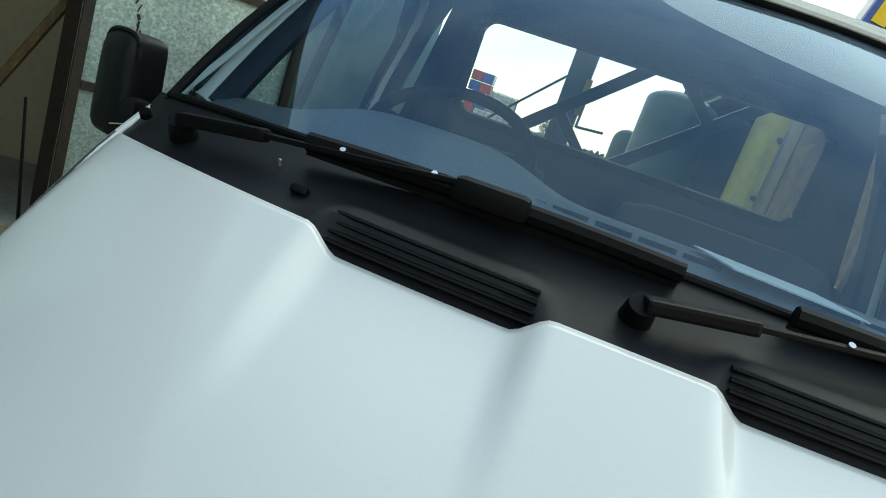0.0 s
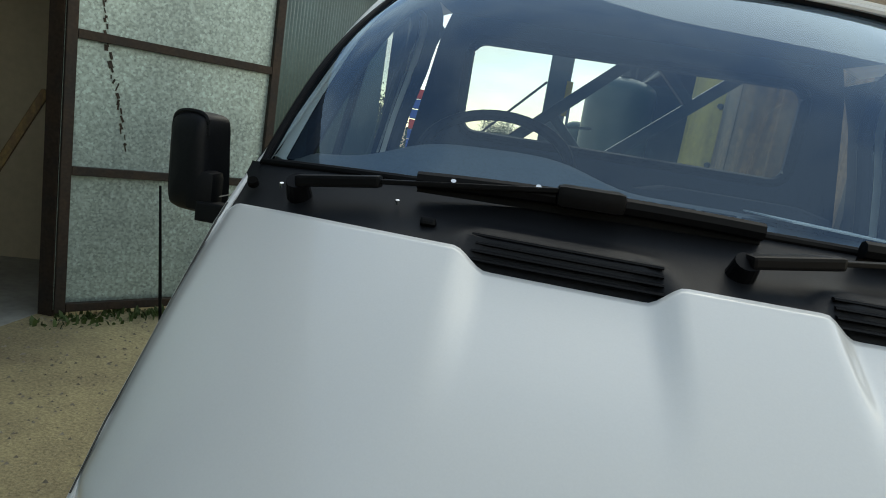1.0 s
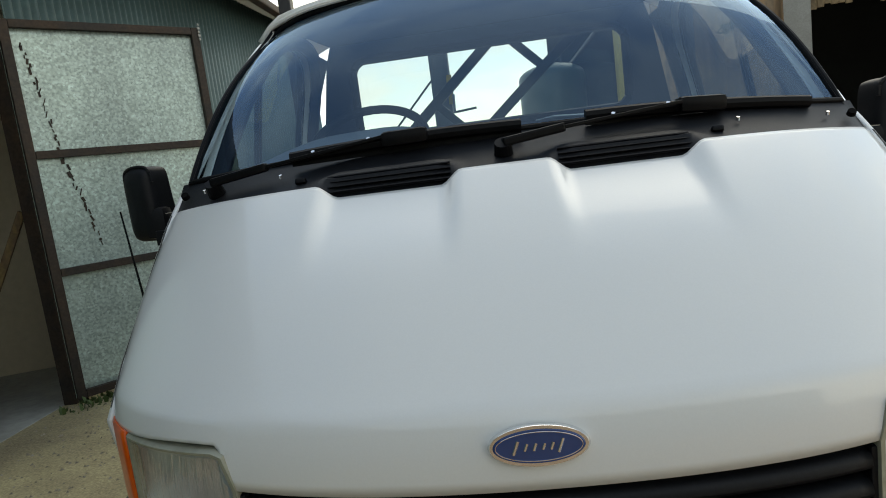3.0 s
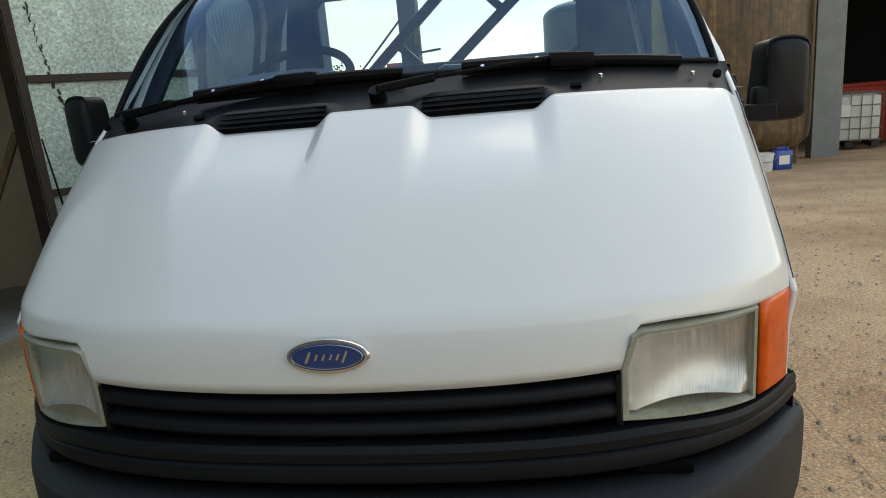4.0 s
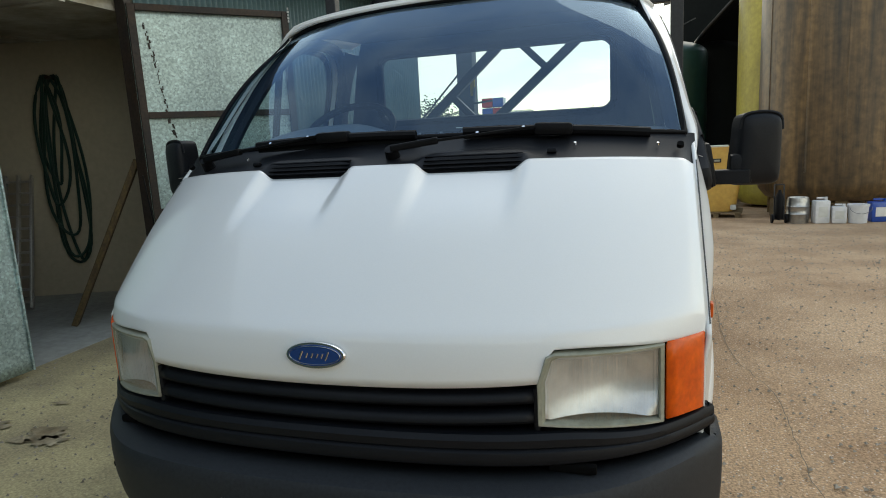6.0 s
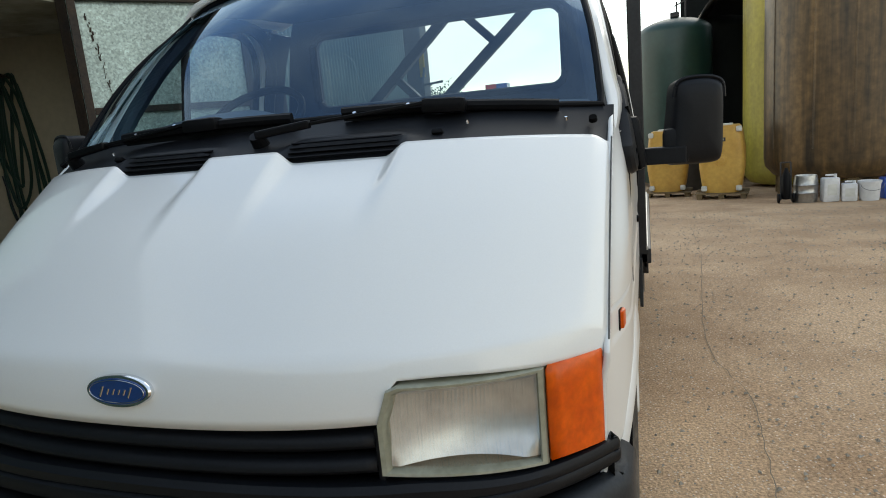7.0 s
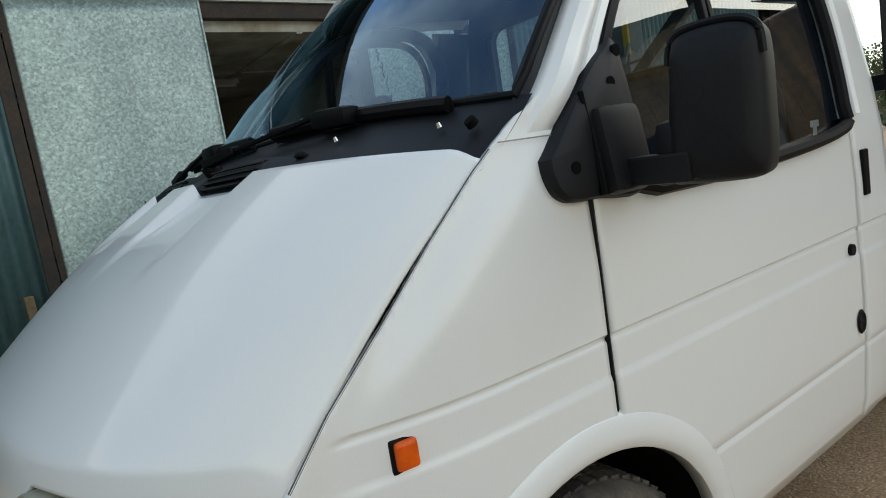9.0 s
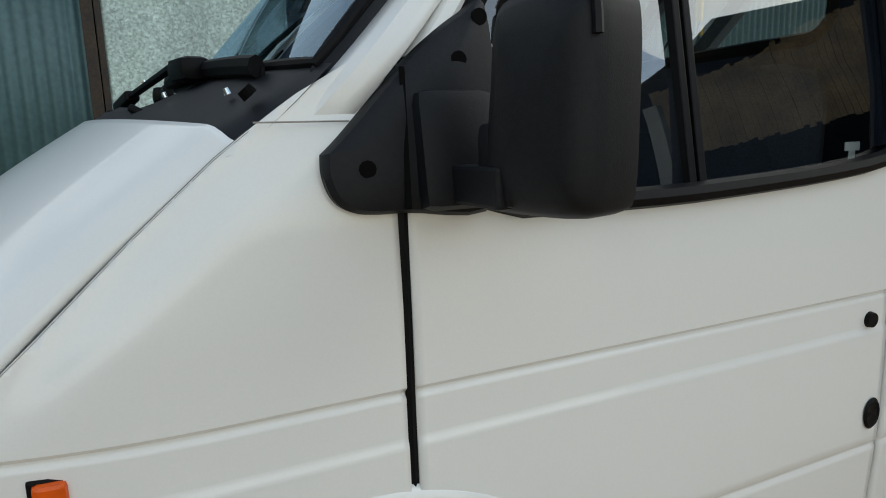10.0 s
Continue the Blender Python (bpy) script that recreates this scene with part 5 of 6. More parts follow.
for z, h, mm in ((0.42, 0.80, M_YELLOW), (0.90, 0.16, M_YELLOW), (1.04, 0.12, M_BLUE), (1.19, 0.18, M_YELLOW), (1.36, 0.16, M_BLUE)):
    bm = bmesh.new()
    box(bm, -4.22, 2.06, z, 0.20, 0.17, h - 0.004, None, 0.006)
    part("panel", bm, mm, hz, "coloured panel")
for k in range(3):
    bm = bmesh.new()
    box(bm, -4.115, 2.01 + 0.045 * k, 0.90, 0.006, 0.028, 0.07)
    part("bar", bm, M_DARK, hz)
bm = bmesh.new()
rod(bm, (-4.2, 2.05, 1.44), (-4.2, 2.05, 1.48), 0.02, 0.018, 12)
part("lamp", bm, M_ORANGE, hz)
strip_light = thing("strip_light", "white fluorescent strip light on the ceiling", "lamp")
bm = bmesh.new()
box(bm, -4.9, 1.9, 2.430, 0.07, 1.2, 0.05, None, 0.01)
part("housing", bm, M_WHITE_TRIM, strip_light)
bm = bmesh.new()
rod(bm, (-4.9, 1.33, 2.392), (-4.9, 2.47, 2.392), 0.014, 0.014, 12)
part("tube", bm, M_PLATE, strip_light)
bm = bmesh.new()
box(bm, -5.35, cream_y(-5.35) - 0.02, 1.58, 0.08, 0.03, 0.08, pose(0, 0, 0, 0, 0, 20), 0.004)
tagged(part("socket_box", bm, M_PLATE, None), "small white socket box on the wall", "socket")

# weeds at the foot of the shed
M_WEED = mat("weeds", (0.06, 0.10, 0.025), 0.7, grain=(20, 0.3), stain=(4, 0.3))
verts, faces = [], []
rng = random.Random(8)
for i in range(900):
    if i < 500:
        x, y, h = -2.93 + rng.random() ** 2 * 0.35, rng.uniform(-2.6, 0.48), rng.uniform(0.05, 0.26)
    else:
        t = rng.random()
        x, y, h = -2.95 + 0.85 * t + rng.uniform(-0.04, 0.10), 2.85 + 0.93 * t - rng.random() ** 2 * 0.25, rng.uniform(0.02, 0.07)
    a, lean = rng.uniform(0, 6.28), rng.uniform(0.2, 0.7) * h
    c, q, w = math.cos(a), math.sin(a), rng.uniform(0.004, 0.016)
    n0 = len(verts)
    verts += [(x - q * w, y + c * w, 0.0), (x + q * w, y - c * w, 0.0), (x + c * lean * 0.5 + q * w, y + q * lean * 0.5 - c * w, h * 0.7), (x + c * lean * 0.5 - q * w, y + q * lean * 0.5 + c * w, h * 0.7), (x + c * lean, y + q * lean, h)]
    faces += [(n0, n0 + 1, n0 + 2, n0 + 3), (n0 + 3, n0 + 2, n0 + 4)]
tagged(mesh_object("weeds", verts, faces, M_WEED, False), "low green weeds along the shed foot", "weeds", kind="stuff")
bm = bmesh.new()
box(bm, -2.90, 0.22, 0.42, 0.06, 0.05, 0.86, pose(0, 0, 0, 0, 0, 3), 0.006)
tagged(part("wooden_post", bm, M_WOOD, None), "short yellowish wooden post beside the shed", "post")

# ---- tanks and barn beyond the yard ----
M_GRP = mat("brown_tank", (0.145, 0.088, 0.036), 0.42, grain=(9, 0.35), stain=(1.9, 0.5), second=(0.030, 0.022, 0.014), stretch=(2.6, 2.6, 0.16), bump=0.1, bscale=30)
M_OLIVE = mat("yellow_green_tank", (0.36, 0.31, 0.05), 0.5, grain=(12, 0.14), stain=(1.6, 0.4), second=(0.17, 0.145, 0.035), stretch=(1.5, 1.5, 0.3))
M_GREEN = mat("dark_green_tank", (0.012, 0.045, 0.038), 0.4, grain=(10, 0.12), stain=(0.8, 0.3))
# near-black for the black tank and for shade painted onto the barn walls
M_TANK_BARN_SHADE = mat("tank_and_barn_shade", (0.006, 0.008, 0.008), 0.7, spec=0.12, grain=(10, 0.15), stain=(0.8, 0.3))
M_YTANK = mat("yellow_plastic", (0.58, 0.36, 0.085), 0.45, grain=(14, 0.08), stain=(2.6, 0.35), second=(0.42, 0.22, 0.04))
M_BUCKET = mat("white_bucket", (0.68, 0.69, 0.70), 0.45, grain=(20, 0.05), stain=(6, 0.2))
M_IBC = mat("white_plastic", (0.62, 0.63, 0.60), 0.5, grain=(14, 0.08), stain=(2, 0.25), second=(0.45, 0.45, 0.40))
M_BARN = mat("barn_boards", (0.20, 0.15, 0.085), 0.85, grain=(20, 0.25), stain=(1.5, 0.5), second=(0.09, 0.07, 0.045))


def tank(name, x, y, r, z0, z1, material, label, dome=0.35, seg=48):
    t = thing(name, label, "tank")
    h = z1 - z0
    prof = [(0.02, z0), (r * 0.55, z0 + 0.02), (r * 0.88, z0 + 0.10), (r * 0.98, z0 + 0.24), (r, z0 + 0.40)]
    prof += [(r, z0 + 0.40 + (h - dome - 0.40) * k / 6) for k in range(1, 7)]
    prof += [(r * math.cos(a), z1 - dome + dome * math.sin(a)) for a in (0.3, 0.6, 0.9, 1.2, 1.5)]
    lathe("shell", prof, material, t, "", seg, Matrix.Translation((x, y, 0)))
    return t


G = zg(11.6)
t = tank("brown_storage_tank", 4.24, 11.6, 1.22, -0.13, 4.4, M_GRP, "huge brown streaked plastic tank standing on wooden piers")
for k in range(10):
    a = radians(36 * k + 12)
    bm = bmesh.new()
    box(bm, 4.24 + 0.95 * math.cos(a), 11.6 + 0.95 * math.sin(a), (G + 0.02) / 2, 0.17, 0.17, 0.02 - G, pose(0, 0, 0, 0, 0, math.degrees(a)), 0.01)
    part("pier", bm, M_WOOD, t, "wooden pier")
for a in (200, 236, 262, 290, 330):
    c, d = math.cos(radians(a)), math.sin(radians(a))
    bm = bmesh.new()
    bar(bm, (4.24 + 1.215 * c, 11.6 + 1.215 * d, 0.45), (4.24 + 1.215 * c, 11.6 + 1.215 * d, 4.0), 0.03, 0.02, 0.004)
    part("seam", bm, M_GRP, t, "upright moulded seam")
t = tank("yellow_storage_tank", 4.12, 14.2, 1.10, zg(14.2), 5.4, M_OLIVE, "tall yellow-green plastic tank beside the barn")
for z in (0.4, 1.6, 2.8):
    bm = bmesh.new()
    rod(bm, (3.40, 13.33, z), (3.35, 13.24, z), 0.06, 0.05, 14)
    part("outlet", bm, M_STEEL, t, "pipe outlet")
t = tank("green_storage_tank", 1.75, 16.2, 0.86, zg(16.2), 3.42, M_GREEN, "tall dark green plastic tank")
bm = bmesh.new()
box(bm, 1.75, 16.0, 3.47, 0.2, 0.2, 0.12, None, 0.02)
rod(bm, (1.8, 16, 3.45), (1.8, 16, 3.77), 0.02, 0.02, 8)
rod(bm, (2.0, 16, 3.40), (2.0, 16, 3.92), 0.02, 0.02, 8)
bar(bm, (1.75, 16, 3.67), (2.3, 16, 3.92), 0.025)
part("valve", bm, M_STEEL, t, "pipe fittings on the lid")
tank("small_green_tank", 0.98, 18.6, 0.40, zg(18.6), 2.3, M_GREEN, "slim dark green tank")
tank("black_storage_tank", 2.95, 17.6, 0.85, zg(17.6), 3.5, M_TANK_BARN_SHADE, "black plastic tank in the shade of the barn")
lathe("domed_tank", [(0.60, zg(14.3)), (0.62, 0.1)] + [(0.62 * math.cos(a), 0.2 + 0.74 * math.sin(a)) for a in [0.11 * k for k in range(14)]] + [(0.01, 0.94)], mat("grey_brown_dome", (0.055, 0.05, 0.045), 0.6, grain=(12, 0.15), stain=(2, 0.4)), None, "", 40, Matrix.Translation((1.72, 14.3, 0)))
tagged(bpy.data.objects["domed_tank"], "dusty dark domed tank", "tank")


def upright_container(x, y, rz, label, lift=0.0, shell=None):
    """A yellow moulded container standing on its end on a pallet."""
    c = thing("yellow_container", label, "container", "yellow containers", Matrix.Translation((x, y, zg(y) + lift)) @ pose(0, 0, 0, 0, 0, rz))
    rows = []
    for z, k in ((0.12, 0.72), (0.15, 0.80), (0.25, 0.88), (0.55, 0.985), (0.72, 1.0), (0.90, 0.985), (1.18, 0.88), (1.27, 0.80), (1.30, 0.72)):
        ring = []
        for i in range(40):
            a = 2 * math.pi * i / 40
            ring.append((0.385 * k * math.copysign(abs(math.cos(a)) ** 0.4, math.cos(a)), 0.30 * (0.92 + 0.08 * k) * math.copysign(abs(math.sin(a)) ** 0.4, math.sin(a)), z))
        rows.append(ring)
    grid("shell", rows, shell or M_YTANK, c, "dull yellow plastic shell", closed=True, caps=True)
    for sx in (-1, 1):
        for z in (0.20, 1.23):
            bm = bmesh.new()
            box(bm, sx * 0.285, -0.29, z, 0.10, 0.05, 0.10, None, 0.03)
            part("corner_cap", bm, M_IBC, c, "white corner cap", smooth=True)
    lathe("filler_cap", [(0.0, 0.035), (0.02, 0.035), (0.05, 0.03), (0.055, 0.015), (0.10, 0.012), (0.105, 0.0)], M_YTANK, c, "round moulded boss", 28, Matrix.Translation((0, -0.300, 0.70)) @ pose(0, 0, 0, 90, 0, 0))
    bm = bmesh.new()
    box(bm, 0, -0.305, 1.06, 0.14, 0.02, 0.07, None, 0.006)
    part("data_plate", bm, M_STEEL, c)
    bm = bmesh.new()
    box(bm, 0, -0.317, 1.06, 0.09, 0.004, 0.035)
    part("label", bm, M_BEZEL, c)
    bm = bmesh.new()
    box(bm, 0, 0, 1.31, 0.34, 0.30, 0.03, None, 0.008)
    part("lid", bm, M_IBC, c)
    if lift:
        return
    pallet = thing("pallet", "dark wooden pallet under a yellow container", "pallet", "pallets", Matrix.Translation((x, y, zg(y))) @ pose(0, 0, 0, 0, 0, rz))
    for py in (-0.3, -0.1, 0.1, 0.3):
        bm = bmesh.new()
        box(bm, 0, py, 0.105, 0.88, 0.13, 0.022)
        part("plank", bm, M_WOOD, pallet)
    for px in (-0.36, 0, 0.36):
        bm = bmesh.new()
        box(bm, px, 0, 0.05, 0.09, 0.7, 0.088)
        part("bearer", bm, M_WOOD, pallet)


upright_container(1.42, 12.4, -6, "yellow plastic container standing upright beside its twin")
upright_container(2.32, 11.5, -10, "yellow plastic container with a chain on its front")


def cage_container(x, y, z, rz, label, stained=False, cols=6):
    c = thing("caged_container", label, "container", "caged containers", Matrix.Translation((x, y, z)) @ pose(0, 0, 0, 0, 0, rz))
    bm = bmesh.new()
    box(bm, 0, 0, 0.62, 1.10, 0.90, 0.92, None, 0.06)
    part("bottle", bm, M_IBC, c, "white plastic bottle", smooth=True)
    bm = bmesh.new()
    for k in range(cols + 1):
        px = -0.58 + 1.16 * k / cols
        for py in (-0.48, 0.48):
            rod(bm, (px, py, 0.14), (px, py, 1.12), 0.010, 0.010, 6)
    for k in range(5):
        py = -0.48 + 0.96 * k / 4
        for px in (-0.58, 0.58):
            rod(bm, (px, py, 0.14), (px, py, 1.12), 0.010, 0.010, 6)
    for z1 in (0.16, 0.40, 0.64, 0.88, 1.12):
        for py in (-0.48, 0.48):
            rod(bm, (-0.58, py, z1), (0.58, py, z1), 0.010, 0.010, 6)
        for px in (-0.58, 0.58):
            rod(bm, (px, -0.48, z1), (px, 0.48, z1), 0.010, 0.010, 6)
    part("cage", bm, M_MAST, c, "grey tube cage")
    bm = bmesh.new()
    for px in (-0.48, 0, 0.48):
        box(bm, px, 0, 0.06, 0.14, 0.96, 0.12, None, 0.01)
    part("base", bm, M_STEEL, c)
    bm = bmesh.new()
    box(bm, -0.15, -0.497, 0.78, 0.30, 0.004, 0.24)
    part("label_panel", bm, M_PLATE, c)
    if stained:
        bm = bmesh.new()
        box(bm, 0.12, -0.494, 0.6, 0.14, 0.004, 0.75)
        part("rust_streak", bm, M_RUST, c, "orange brown streak")
    return c


G = zg(18.6)
cage_container(-2.95, 18.8, G, 4, "white caged liquid container on the ground")
cage_container(-2.95, 18.9, G + 1.16, 2, "white caged liquid container stacked on another")
cage_container(-1.72, 18.5, G, 6, "stained white caged liquid container", True)
for x, mm in ((-1.82, M_RED), (-1.40, M_YELLOW)):
    dr = thing("striped_drum", "white drum with a coloured band standing on a container", "drum", "striped drums", Matrix.Translation((x, 18.35, G + 1.13)))
    lathe("shell", [(0.0, 0), (0.17, 0), (0.175, 0.02), (0.17, 0.04), (0.17, 0.5), (0.175, 0.52), (0.0, 0.52)], M_IBC, dr, "", 24)
    lathe("band", [(0.173, 0.16), (0.173, 0.30)], mm, dr, "coloured band", 24)
M_RUSTY = mat("rusty_tank", (0.20, 0.15, 0.11), 0.7, grain=(12, 0.2), stain=(2, 0.5))
tank("rusty_tank", -1.3, 21.5, 0.95, zg(21.5), 1.45, M_RUSTY, "rusty brown round tank behind the containers", 0.7)
M_OLIVEDIRT = mat("dirty_olive_plastic", (0.30, 0.25, 0.09), 0.55, grain=(12, 0.2), stain=(3, 0.5), second=(0.16, 0.13, 0.06))
upright_container(-0.10, 18.2, 20, "dirty olive yellow container set up on pallets", 0.715, M_OLIVEDIRT)
cage_container(1.05, 20.0, zg(20), 10, "far white caged container")
cage_container(-0.75, 19.6, zg(19.6), 10, "grey caged container behind the drums")


def stacked_pallet(x, y, z, w, material, label):
    pl = thing("pallet", label, "pallet", "pallets", Matrix.Translation((x, y, z)))
    for py in (-0.4, -0.2, 0, 0.2, 0.4):
        bm = bmesh.new()
        box(bm, 0, py, 0.125, w, 0.11, 0.022)
        part("plank", bm, material, pl)
    for px in (-0.44, 0, 0.44):
        bm = bmesh.new()
        box(bm, px * w / 1.1, 0, 0.057, 0.09, 0.95, 0.11)
        part("bearer", bm, material, pl)


for k in range(6):
    stacked_pallet(-0.12, 18.2, zg(18.2) + 0.139 * k, 1.0, M_BARN, "dark pallet in a stack under a container")
for k, mm in enumerate((M_BLUE, M_WOOD, M_WOOD)):
    stacked_pallet(0.38, 16.9, zg(16.9) + 0.139 * k, 0.95, mm, "blue painted pallet at the foot of a stack" if k == 0 else "brown wooden pallet stacked on others")
G = zg(16.9) + 0.42
bm = bmesh.new()
for a in ((0.22, 16.9, G + 0.02, 0.52, 0.5, 0.03), (0.22, 17.14, G + 0.2, 0.52, 0.03, 0.4), (-0.03, 16.9, G + 0.2, 0.03, 0.5, 0.4), (0.47, 16.9, G + 0.2, 0.03, 0.5, 0.4), (0.22, 16.9, G + 0.4, 0.55, 0.52, 0.03)):
    box(bm, *a)
tagged(part("white_cabinet", bm, M_IBC, None), "open white cabinet lying on the pallets", "cabinet")
for x in (0.60, 0.78):
    cc = thing("jerrycan", "white plastic can standing on the pallets", "can", "plastic cans", Matrix.Translation((x, 16.8, G)))
    bm = bmesh.new()
    box(bm, 0, 0, 0.13, 0.17, 0.15, 0.26, None, 0.03)
    part("body", bm, M_BUCKET, cc, smooth=True)
    bm = bmesh.new()
    rod(bm, (0, 0, 0.26), (0, 0, 0.31), 0.03, 0.03, 12)
    part("cap", bm, M_STEEL, cc)
# stack of blue and red crates far behind
crates = thing("crate_stack", "stack of blue and red plastic crates far across the yard", "crate stack")
for k in range(10):
    for j in range(2):
        bm = bmesh.new()
        box(bm, -4.9 + 0.46 * j, 25.0, zg(25) + 0.2 + 0.40 * k, 0.44, 0.6, 0.37, None, 0.02)
        part("crate", bm, M_BLUE if (k + j) % 3 else M_RED, crates)

for k in range(3):
    cage_container(-3.72, 25.3, zg(25.3) + 1.16 * k, 3, "white caged container stacked beside the crates")

# open barn
barn = thing("barn", "open-fronted dark barn with boards above and steel columns", "barn")
for x, y in ((5.95, 12.0), (11.8, 12.2)):
    bm = bmesh.new()
    box(bm, x, y, 2.4, 0.50, 0.26, 5.8, None, 0.01)
    part("column", bm, M_MAST, barn, "grey steel column")
rng = random.Random(12)
for k in range(43):
    bm = bmesh.new()
    box(bm, 6.30 + 0.13 * k, 12.25 + 0.012 * rng.random(), 4.55 + rng.uniform(-0.06, 0.06), 0.122, 0.03, 2.5)
    part("board", bm, M_BARN, barn)
# walls coloured near-black so the barn's inside reads as deep shade
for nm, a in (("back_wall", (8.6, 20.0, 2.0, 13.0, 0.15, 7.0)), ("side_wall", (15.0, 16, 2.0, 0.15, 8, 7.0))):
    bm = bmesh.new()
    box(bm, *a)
    part(nm, bm, M_TANK_BARN_SHADE, barn, "sheet wall with the barn's shade put into its colour")
rows = [[(x, y, z) for y in (11.9, 15.0, 20.2)] for x, z in ((6.0, 5.9), (9.0, 6.9), (15.2, 5.2))]
solid(grid("roof", rows, M_STEEL, barn, "dark sheet roof"), 0.06)
rows = [[(x, y, z) for y in (14.8, 17.0, 20.2)] for x, z in ((2.35, 3.45), (3.3, 4.45), (6.0, 6.3))]
solid(grid("lean_to_roof", rows, M_STEEL, barn, "dark sloping lean-to roof"), 0.06)
# same near-black: shade under the lean-to put into the wall colour
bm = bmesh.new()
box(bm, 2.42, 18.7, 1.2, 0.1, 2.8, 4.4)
part("inner_wall", bm, M_TANK_BARN_SHADE, barn)
for k in range(8):
    bm = bmesh.new()
    box(bm, 8.0, 19.8, 1.8 + 0.20 * k, 0.9, 0.05, 0.07)
    part("light_slat", bm, M_WHITE_TRIM, barn, "pale slat")
cage_container(7.2, 13.9, -0.45, -14, "white caged container standing by the barn")
cage_container(9.3, 13.6, -0.45, -14, "white caged container below another")
cage_container(9.3, 13.6, 0.71, -14, "white caged container stacked by the barn")
bm = bmesh.new()
box(bm, 8.3, 15.4, 0.15, 1.5, 0.9, 1.25, None, 0.02)
box(bm, 8.3, 15.4, 0.80, 1.6, 1.0, 0.05, None, 0.01)
tagged(part("red_skip", bm, M_RED, None), "red steel bin standing in the barn", "bin")

# odds and ends by the tank
M_KEG = mat("keg_steel", (0.45, 0.45, 0.44), 0.35, 0.9, grain=(30, 0.1), stain=(6, 0.3))


def bucket(x, y, r, h):
    b = thing("white_bucket", "white plastic bucket standing on the ground", "bucket", at=Matrix.Translation((x, y, zg(y))))
    lathe("shell", [(0.0, 0.004), (r * 0.86, 0.004), (r, h), (r * 1.05, h), (r * 1.05, h - 0.03), (r * 0.97, h - 0.03)], M_BUCKET, b, "", 28)
    sweep("handle", [(r * 1.05 * math.cos(a), -r * 0.3 * math.sin(a) - r * 0.9, h - 0.03 - 0.1 * math.sin(a)) for a in [math.pi * i / 10 for i in range(11)]], 0.004, M_MAST, b)


def can(x, y, w, h, rz, blue=False):
    c = thing("jerrycan", "blue plastic can standing by the tank" if blue else "white plastic can with a label", "can", "plastic cans", Matrix.Translation((x, y, zg(y))) @ pose(0, 0, 0, 0, 0, rz))
    bm = bmesh.new()
    box(bm, 0, 0, h * 0.44, w, w * 0.8, h * 0.88, None, w * 0.12)
    part("body", bm, M_BLUE if blue else M_BUCKET, c, smooth=True)
    bm = bmesh.new()
    bar(bm, (-w * 0.3, 0, h * 0.97), (w * 0.2, 0, h * 0.97), w * 0.12, w * 0.12, 0.006)
    rod(bm, (w * 0.32, 0, h * 0.86), (w * 0.32, 0, h), w * 0.1, w * 0.1, 12)
    part("handle", bm, M_BLUE if blue else M_BUCKET, c)
    bm = bmesh.new()
    box(bm, 0, -w * 0.405, h * 0.45, w * 0.6, 0.004, h * 0.4)
    part("label_panel", bm, M_PLATE if blue else M_IBC, c)


bucket(4.12, 9.75, 0.145, 0.29)
can(3.62, 9.8, 0.22, 0.41, 8)
can(3.86, 9.75, 0.20, 0.30, -6)
can(4.46, 9.95, 0.27, 0.36, 4, True)
keg = thing("steel_keg", "dented steel keg under the tank", "keg", at=Matrix.Translation((3.32, 9.9, zg(9.9))))
lathe("shell", [(0.0, 0.03), (0.13, 0.02), (0.155, 0.0), (0.16, 0.05), (0.165, 0.14), (0.172, 0.15), (0.165, 0.16), (0.165, 0.26), (0.172, 0.27), (0.165, 0.28), (0.16, 0.36), (0.15, 0.41), (0.14, 0.38), (0.0, 0.36)], M_KEG, keg, "", 30)
trolley = thing("gas_trolley", "black hand trolley with a bottle and small wheels", "trolley", at=Matrix.Translation((3.04, 9.85, zg(9.85))))
bm = bmesh.new()
for sx in (-0.07, 0.07):
    bar(bm, (sx, 0, 0.05), (sx, 0.05, 0.62), 0.02)
bar(bm, (-0.07, 0.05, 0.62), (0.07, 0.05, 0.62), 0.02)
part("frame", bm, M_STEEL, trolley)
lathe("bottle", [(0.0, 0.06), (0.06, 0.06), (0.065, 0.1), (0.065, 0.42), (0.03, 0.5), (0.02, 0.54), (0.0, 0.54)], M_RUBBER, trolley, "", 20)
for sx in (-0.1, 0.1):
    lathe("trolley_wheel", [(0.0, -0.015), (0.07, -0.015), (0.075, 0), (0.07, 0.015), (0.0, 0.015)], M_RUBBER, trolley, "", 20, Matrix.Translation((sx, 0, 0.075)) @ pose(0, 0, 0, 0, 90, 0))

# trees along the skyline
M_LEAF = mat("leaves", (0.055, 0.085, 0.03), 0.7, grain=(3, 0.3), stain=(0.5, 0.4), second=(0.03, 0.05, 0.018))
M_BARK = mat("bark", (0.10, 0.075, 0.05), 0.9)


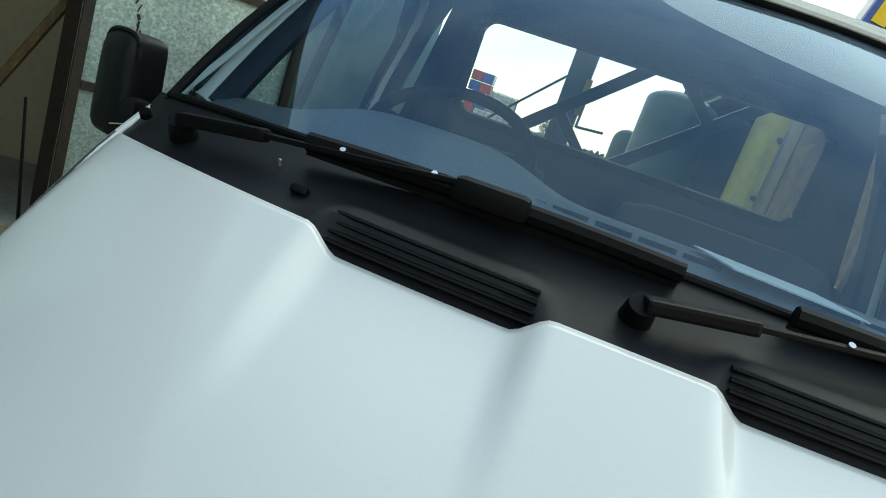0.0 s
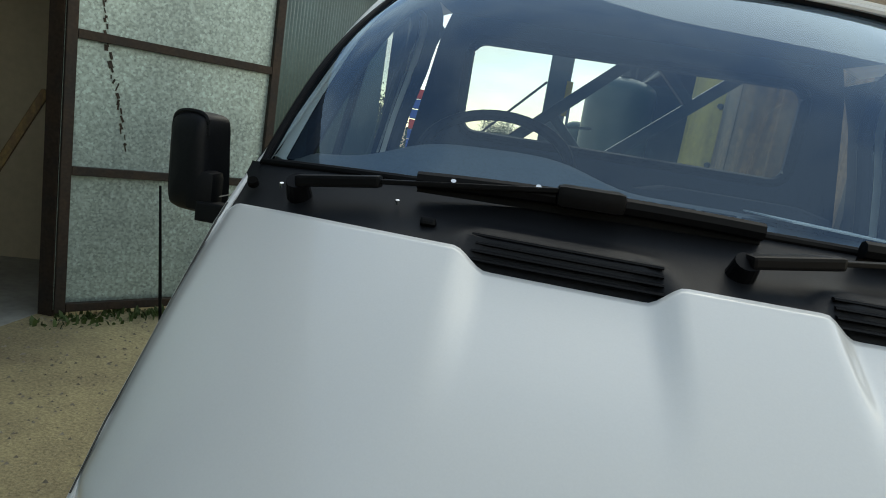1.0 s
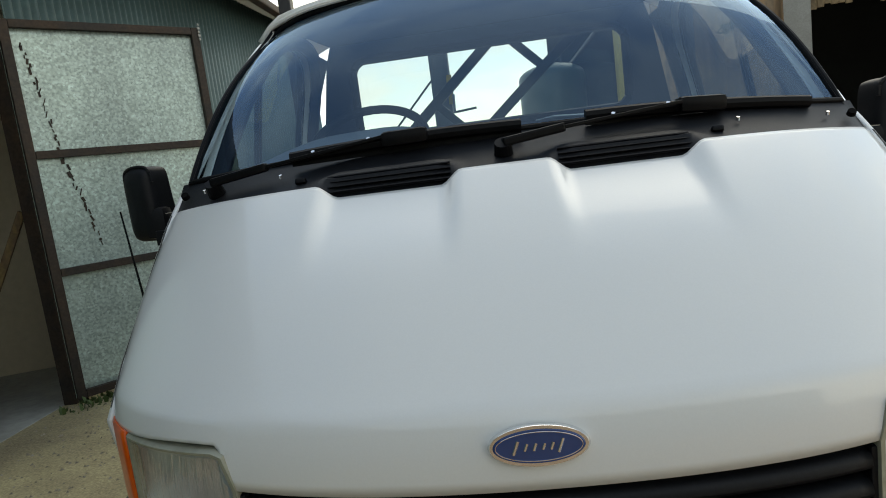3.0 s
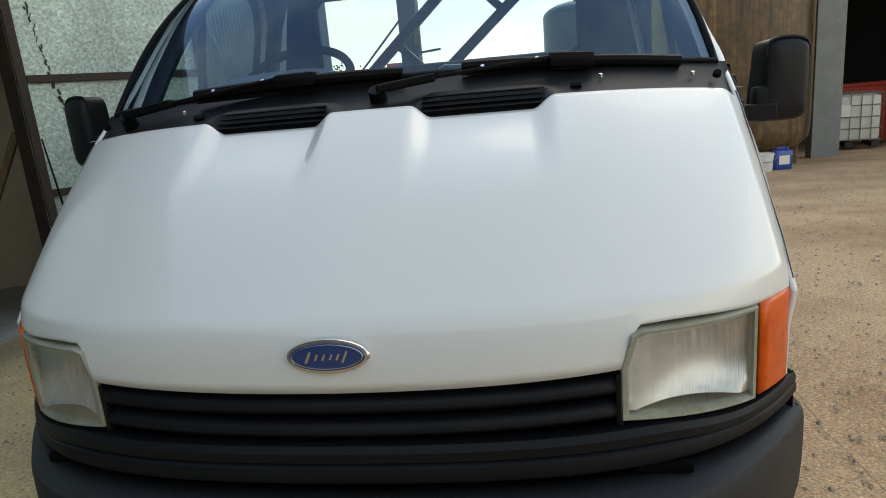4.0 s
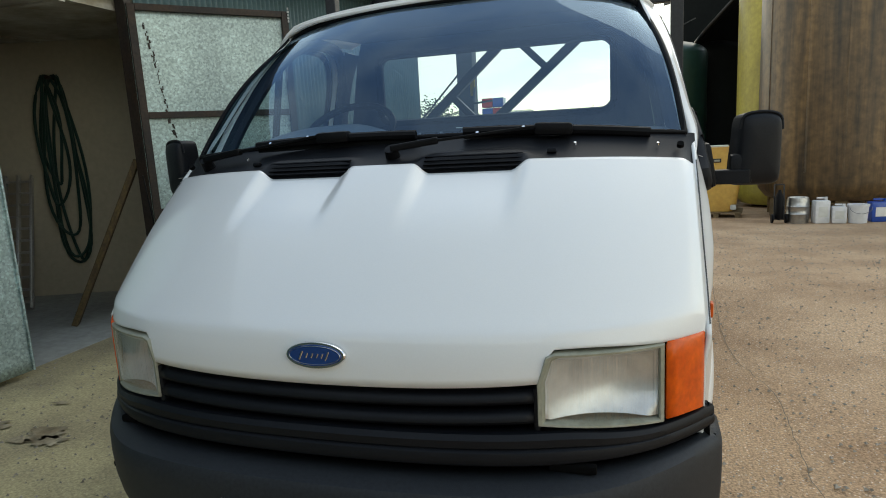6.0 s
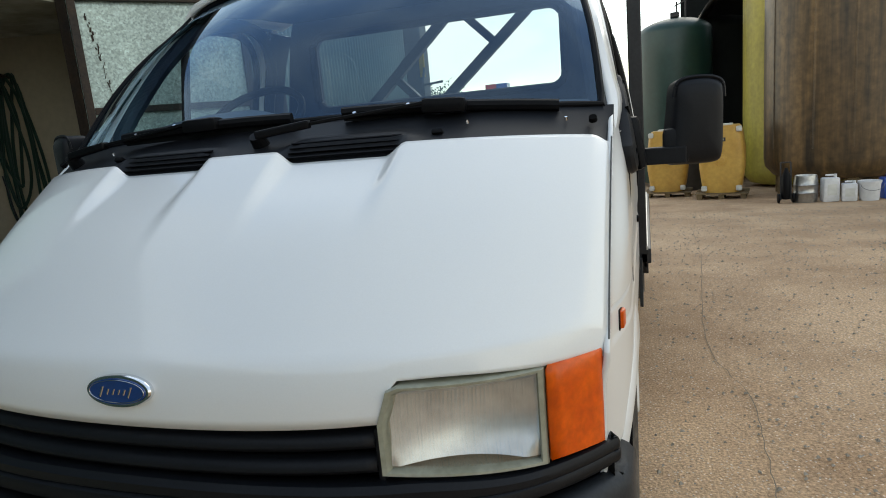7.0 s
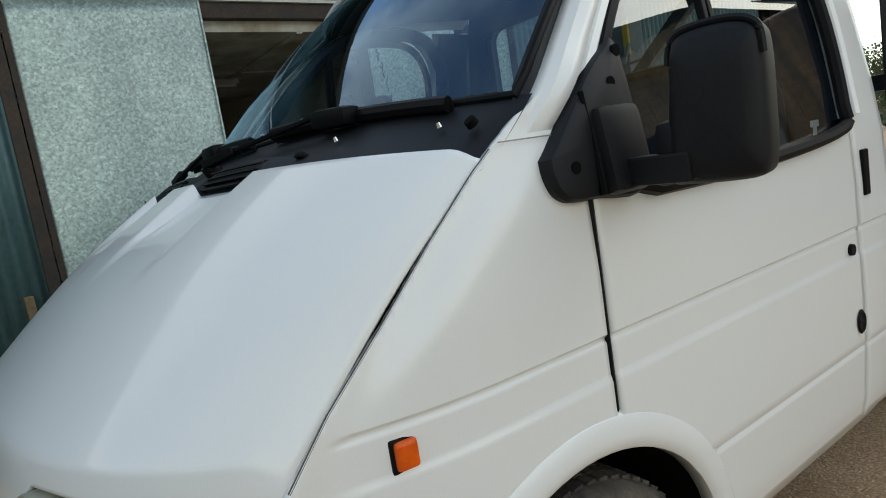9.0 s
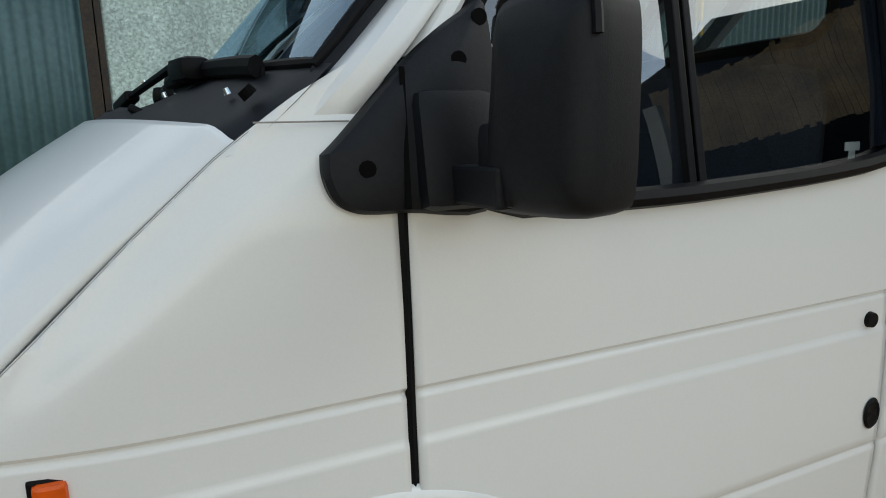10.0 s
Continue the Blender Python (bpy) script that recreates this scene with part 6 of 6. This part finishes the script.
def tree(x, y, h, seed):
    rng = random.Random(seed)
    t = thing("tree", "leafy green tree on the skyline", "tree", "skyline trees", Matrix.Translation((x, y, zg(y))))
    bm = bmesh.new()
    rod(bm, (0, 0, 0), (0.1, 0, h * 0.5), h * 0.03, h * 0.018, 10)
    tips = []
    for k in range(6):
        a = rng.uniform(0, 6.28)
        e = (rng.uniform(0.15, 0.32) * h * math.cos(a), rng.uniform(0.15, 0.32) * h * math.sin(a), h * rng.uniform(0.6, 0.9))
        rod(bm, (0.05, 0, h * rng.uniform(0.25, 0.5)), e, h * 0.012, h * 0.004, 7)
        tips.append(e)
    part("trunk", bm, M_BARK, t)
    verts, faces = [], []
    for i in range(5200):
        e = rng.choice(tips + [(0, 0, h * 0.75)])
        p = Vector((rng.gauss(0, 1), rng.gauss(0, 1), rng.gauss(0, 0.8))) * h * 0.10 + Vector(e)
        if p.z < h * 0.12:
            continue
        u = Vector((rng.gauss(0, 1), rng.gauss(0, 1), rng.gauss(0, 1))).normalized()
        w = u.orthogonal().normalized()
        r = h * rng.uniform(0.007, 0.017)
        n0 = len(verts)
        verts += [p + u * r, p + w * r * 0.7, p - u * r, p - w * r * 0.7]
        faces.append((n0, n0 + 1, n0 + 2, n0 + 3))
    under(mesh_object("crown", verts, faces, M_LEAF, False), t)


tree(-9.4, 34, 5.0, 1)
tree(-12.0, 38, 4.6, 2)
tree(-3.0, 58, 4.6, 5)
tree(9.5, 55, 4.8, 6)
verts, faces = [], []
rng = random.Random(21)
for i in range(5200):
    x = rng.uniform(-70, 70)
    y = 62 + 6 * rng.random()
    h = 2.5 + 0.9 * noise.noise((x * 0.11, 0, 0)) + 0.7 * noise.noise((x * 0.5, 3, 0))
    z = h * rng.random() ** 0.6 - 0.7
    r = rng.uniform(0.15, 0.4)
    n0 = len(verts)
    u = Vector((rng.gauss(0, 1), rng.gauss(0, 1), rng.gauss(0, 1))).normalized()
    w = u.orthogonal().normalized()
    p = Vector((x, y, z - 0.9))
    verts += [p + u * r, p + w * r, p - u * r, p - w * r]
    faces.append((n0, n0 + 1, n0 + 2, n0 + 3))
tagged(mesh_object("far_hedge", verts, faces, M_LEAF, False), "far line of trees and hedge", "hedge", kind="stuff")
# sheds on the camera's side, closing the yard
bm = bmesh.new()
box(bm, 1.5, -9.5, 2.1, 16, 0.3, 4.2)
tagged(part("wall_yard", bm, M_TEAL2, None), "plain green shed wall closing the yard", "wall", kind="structure")
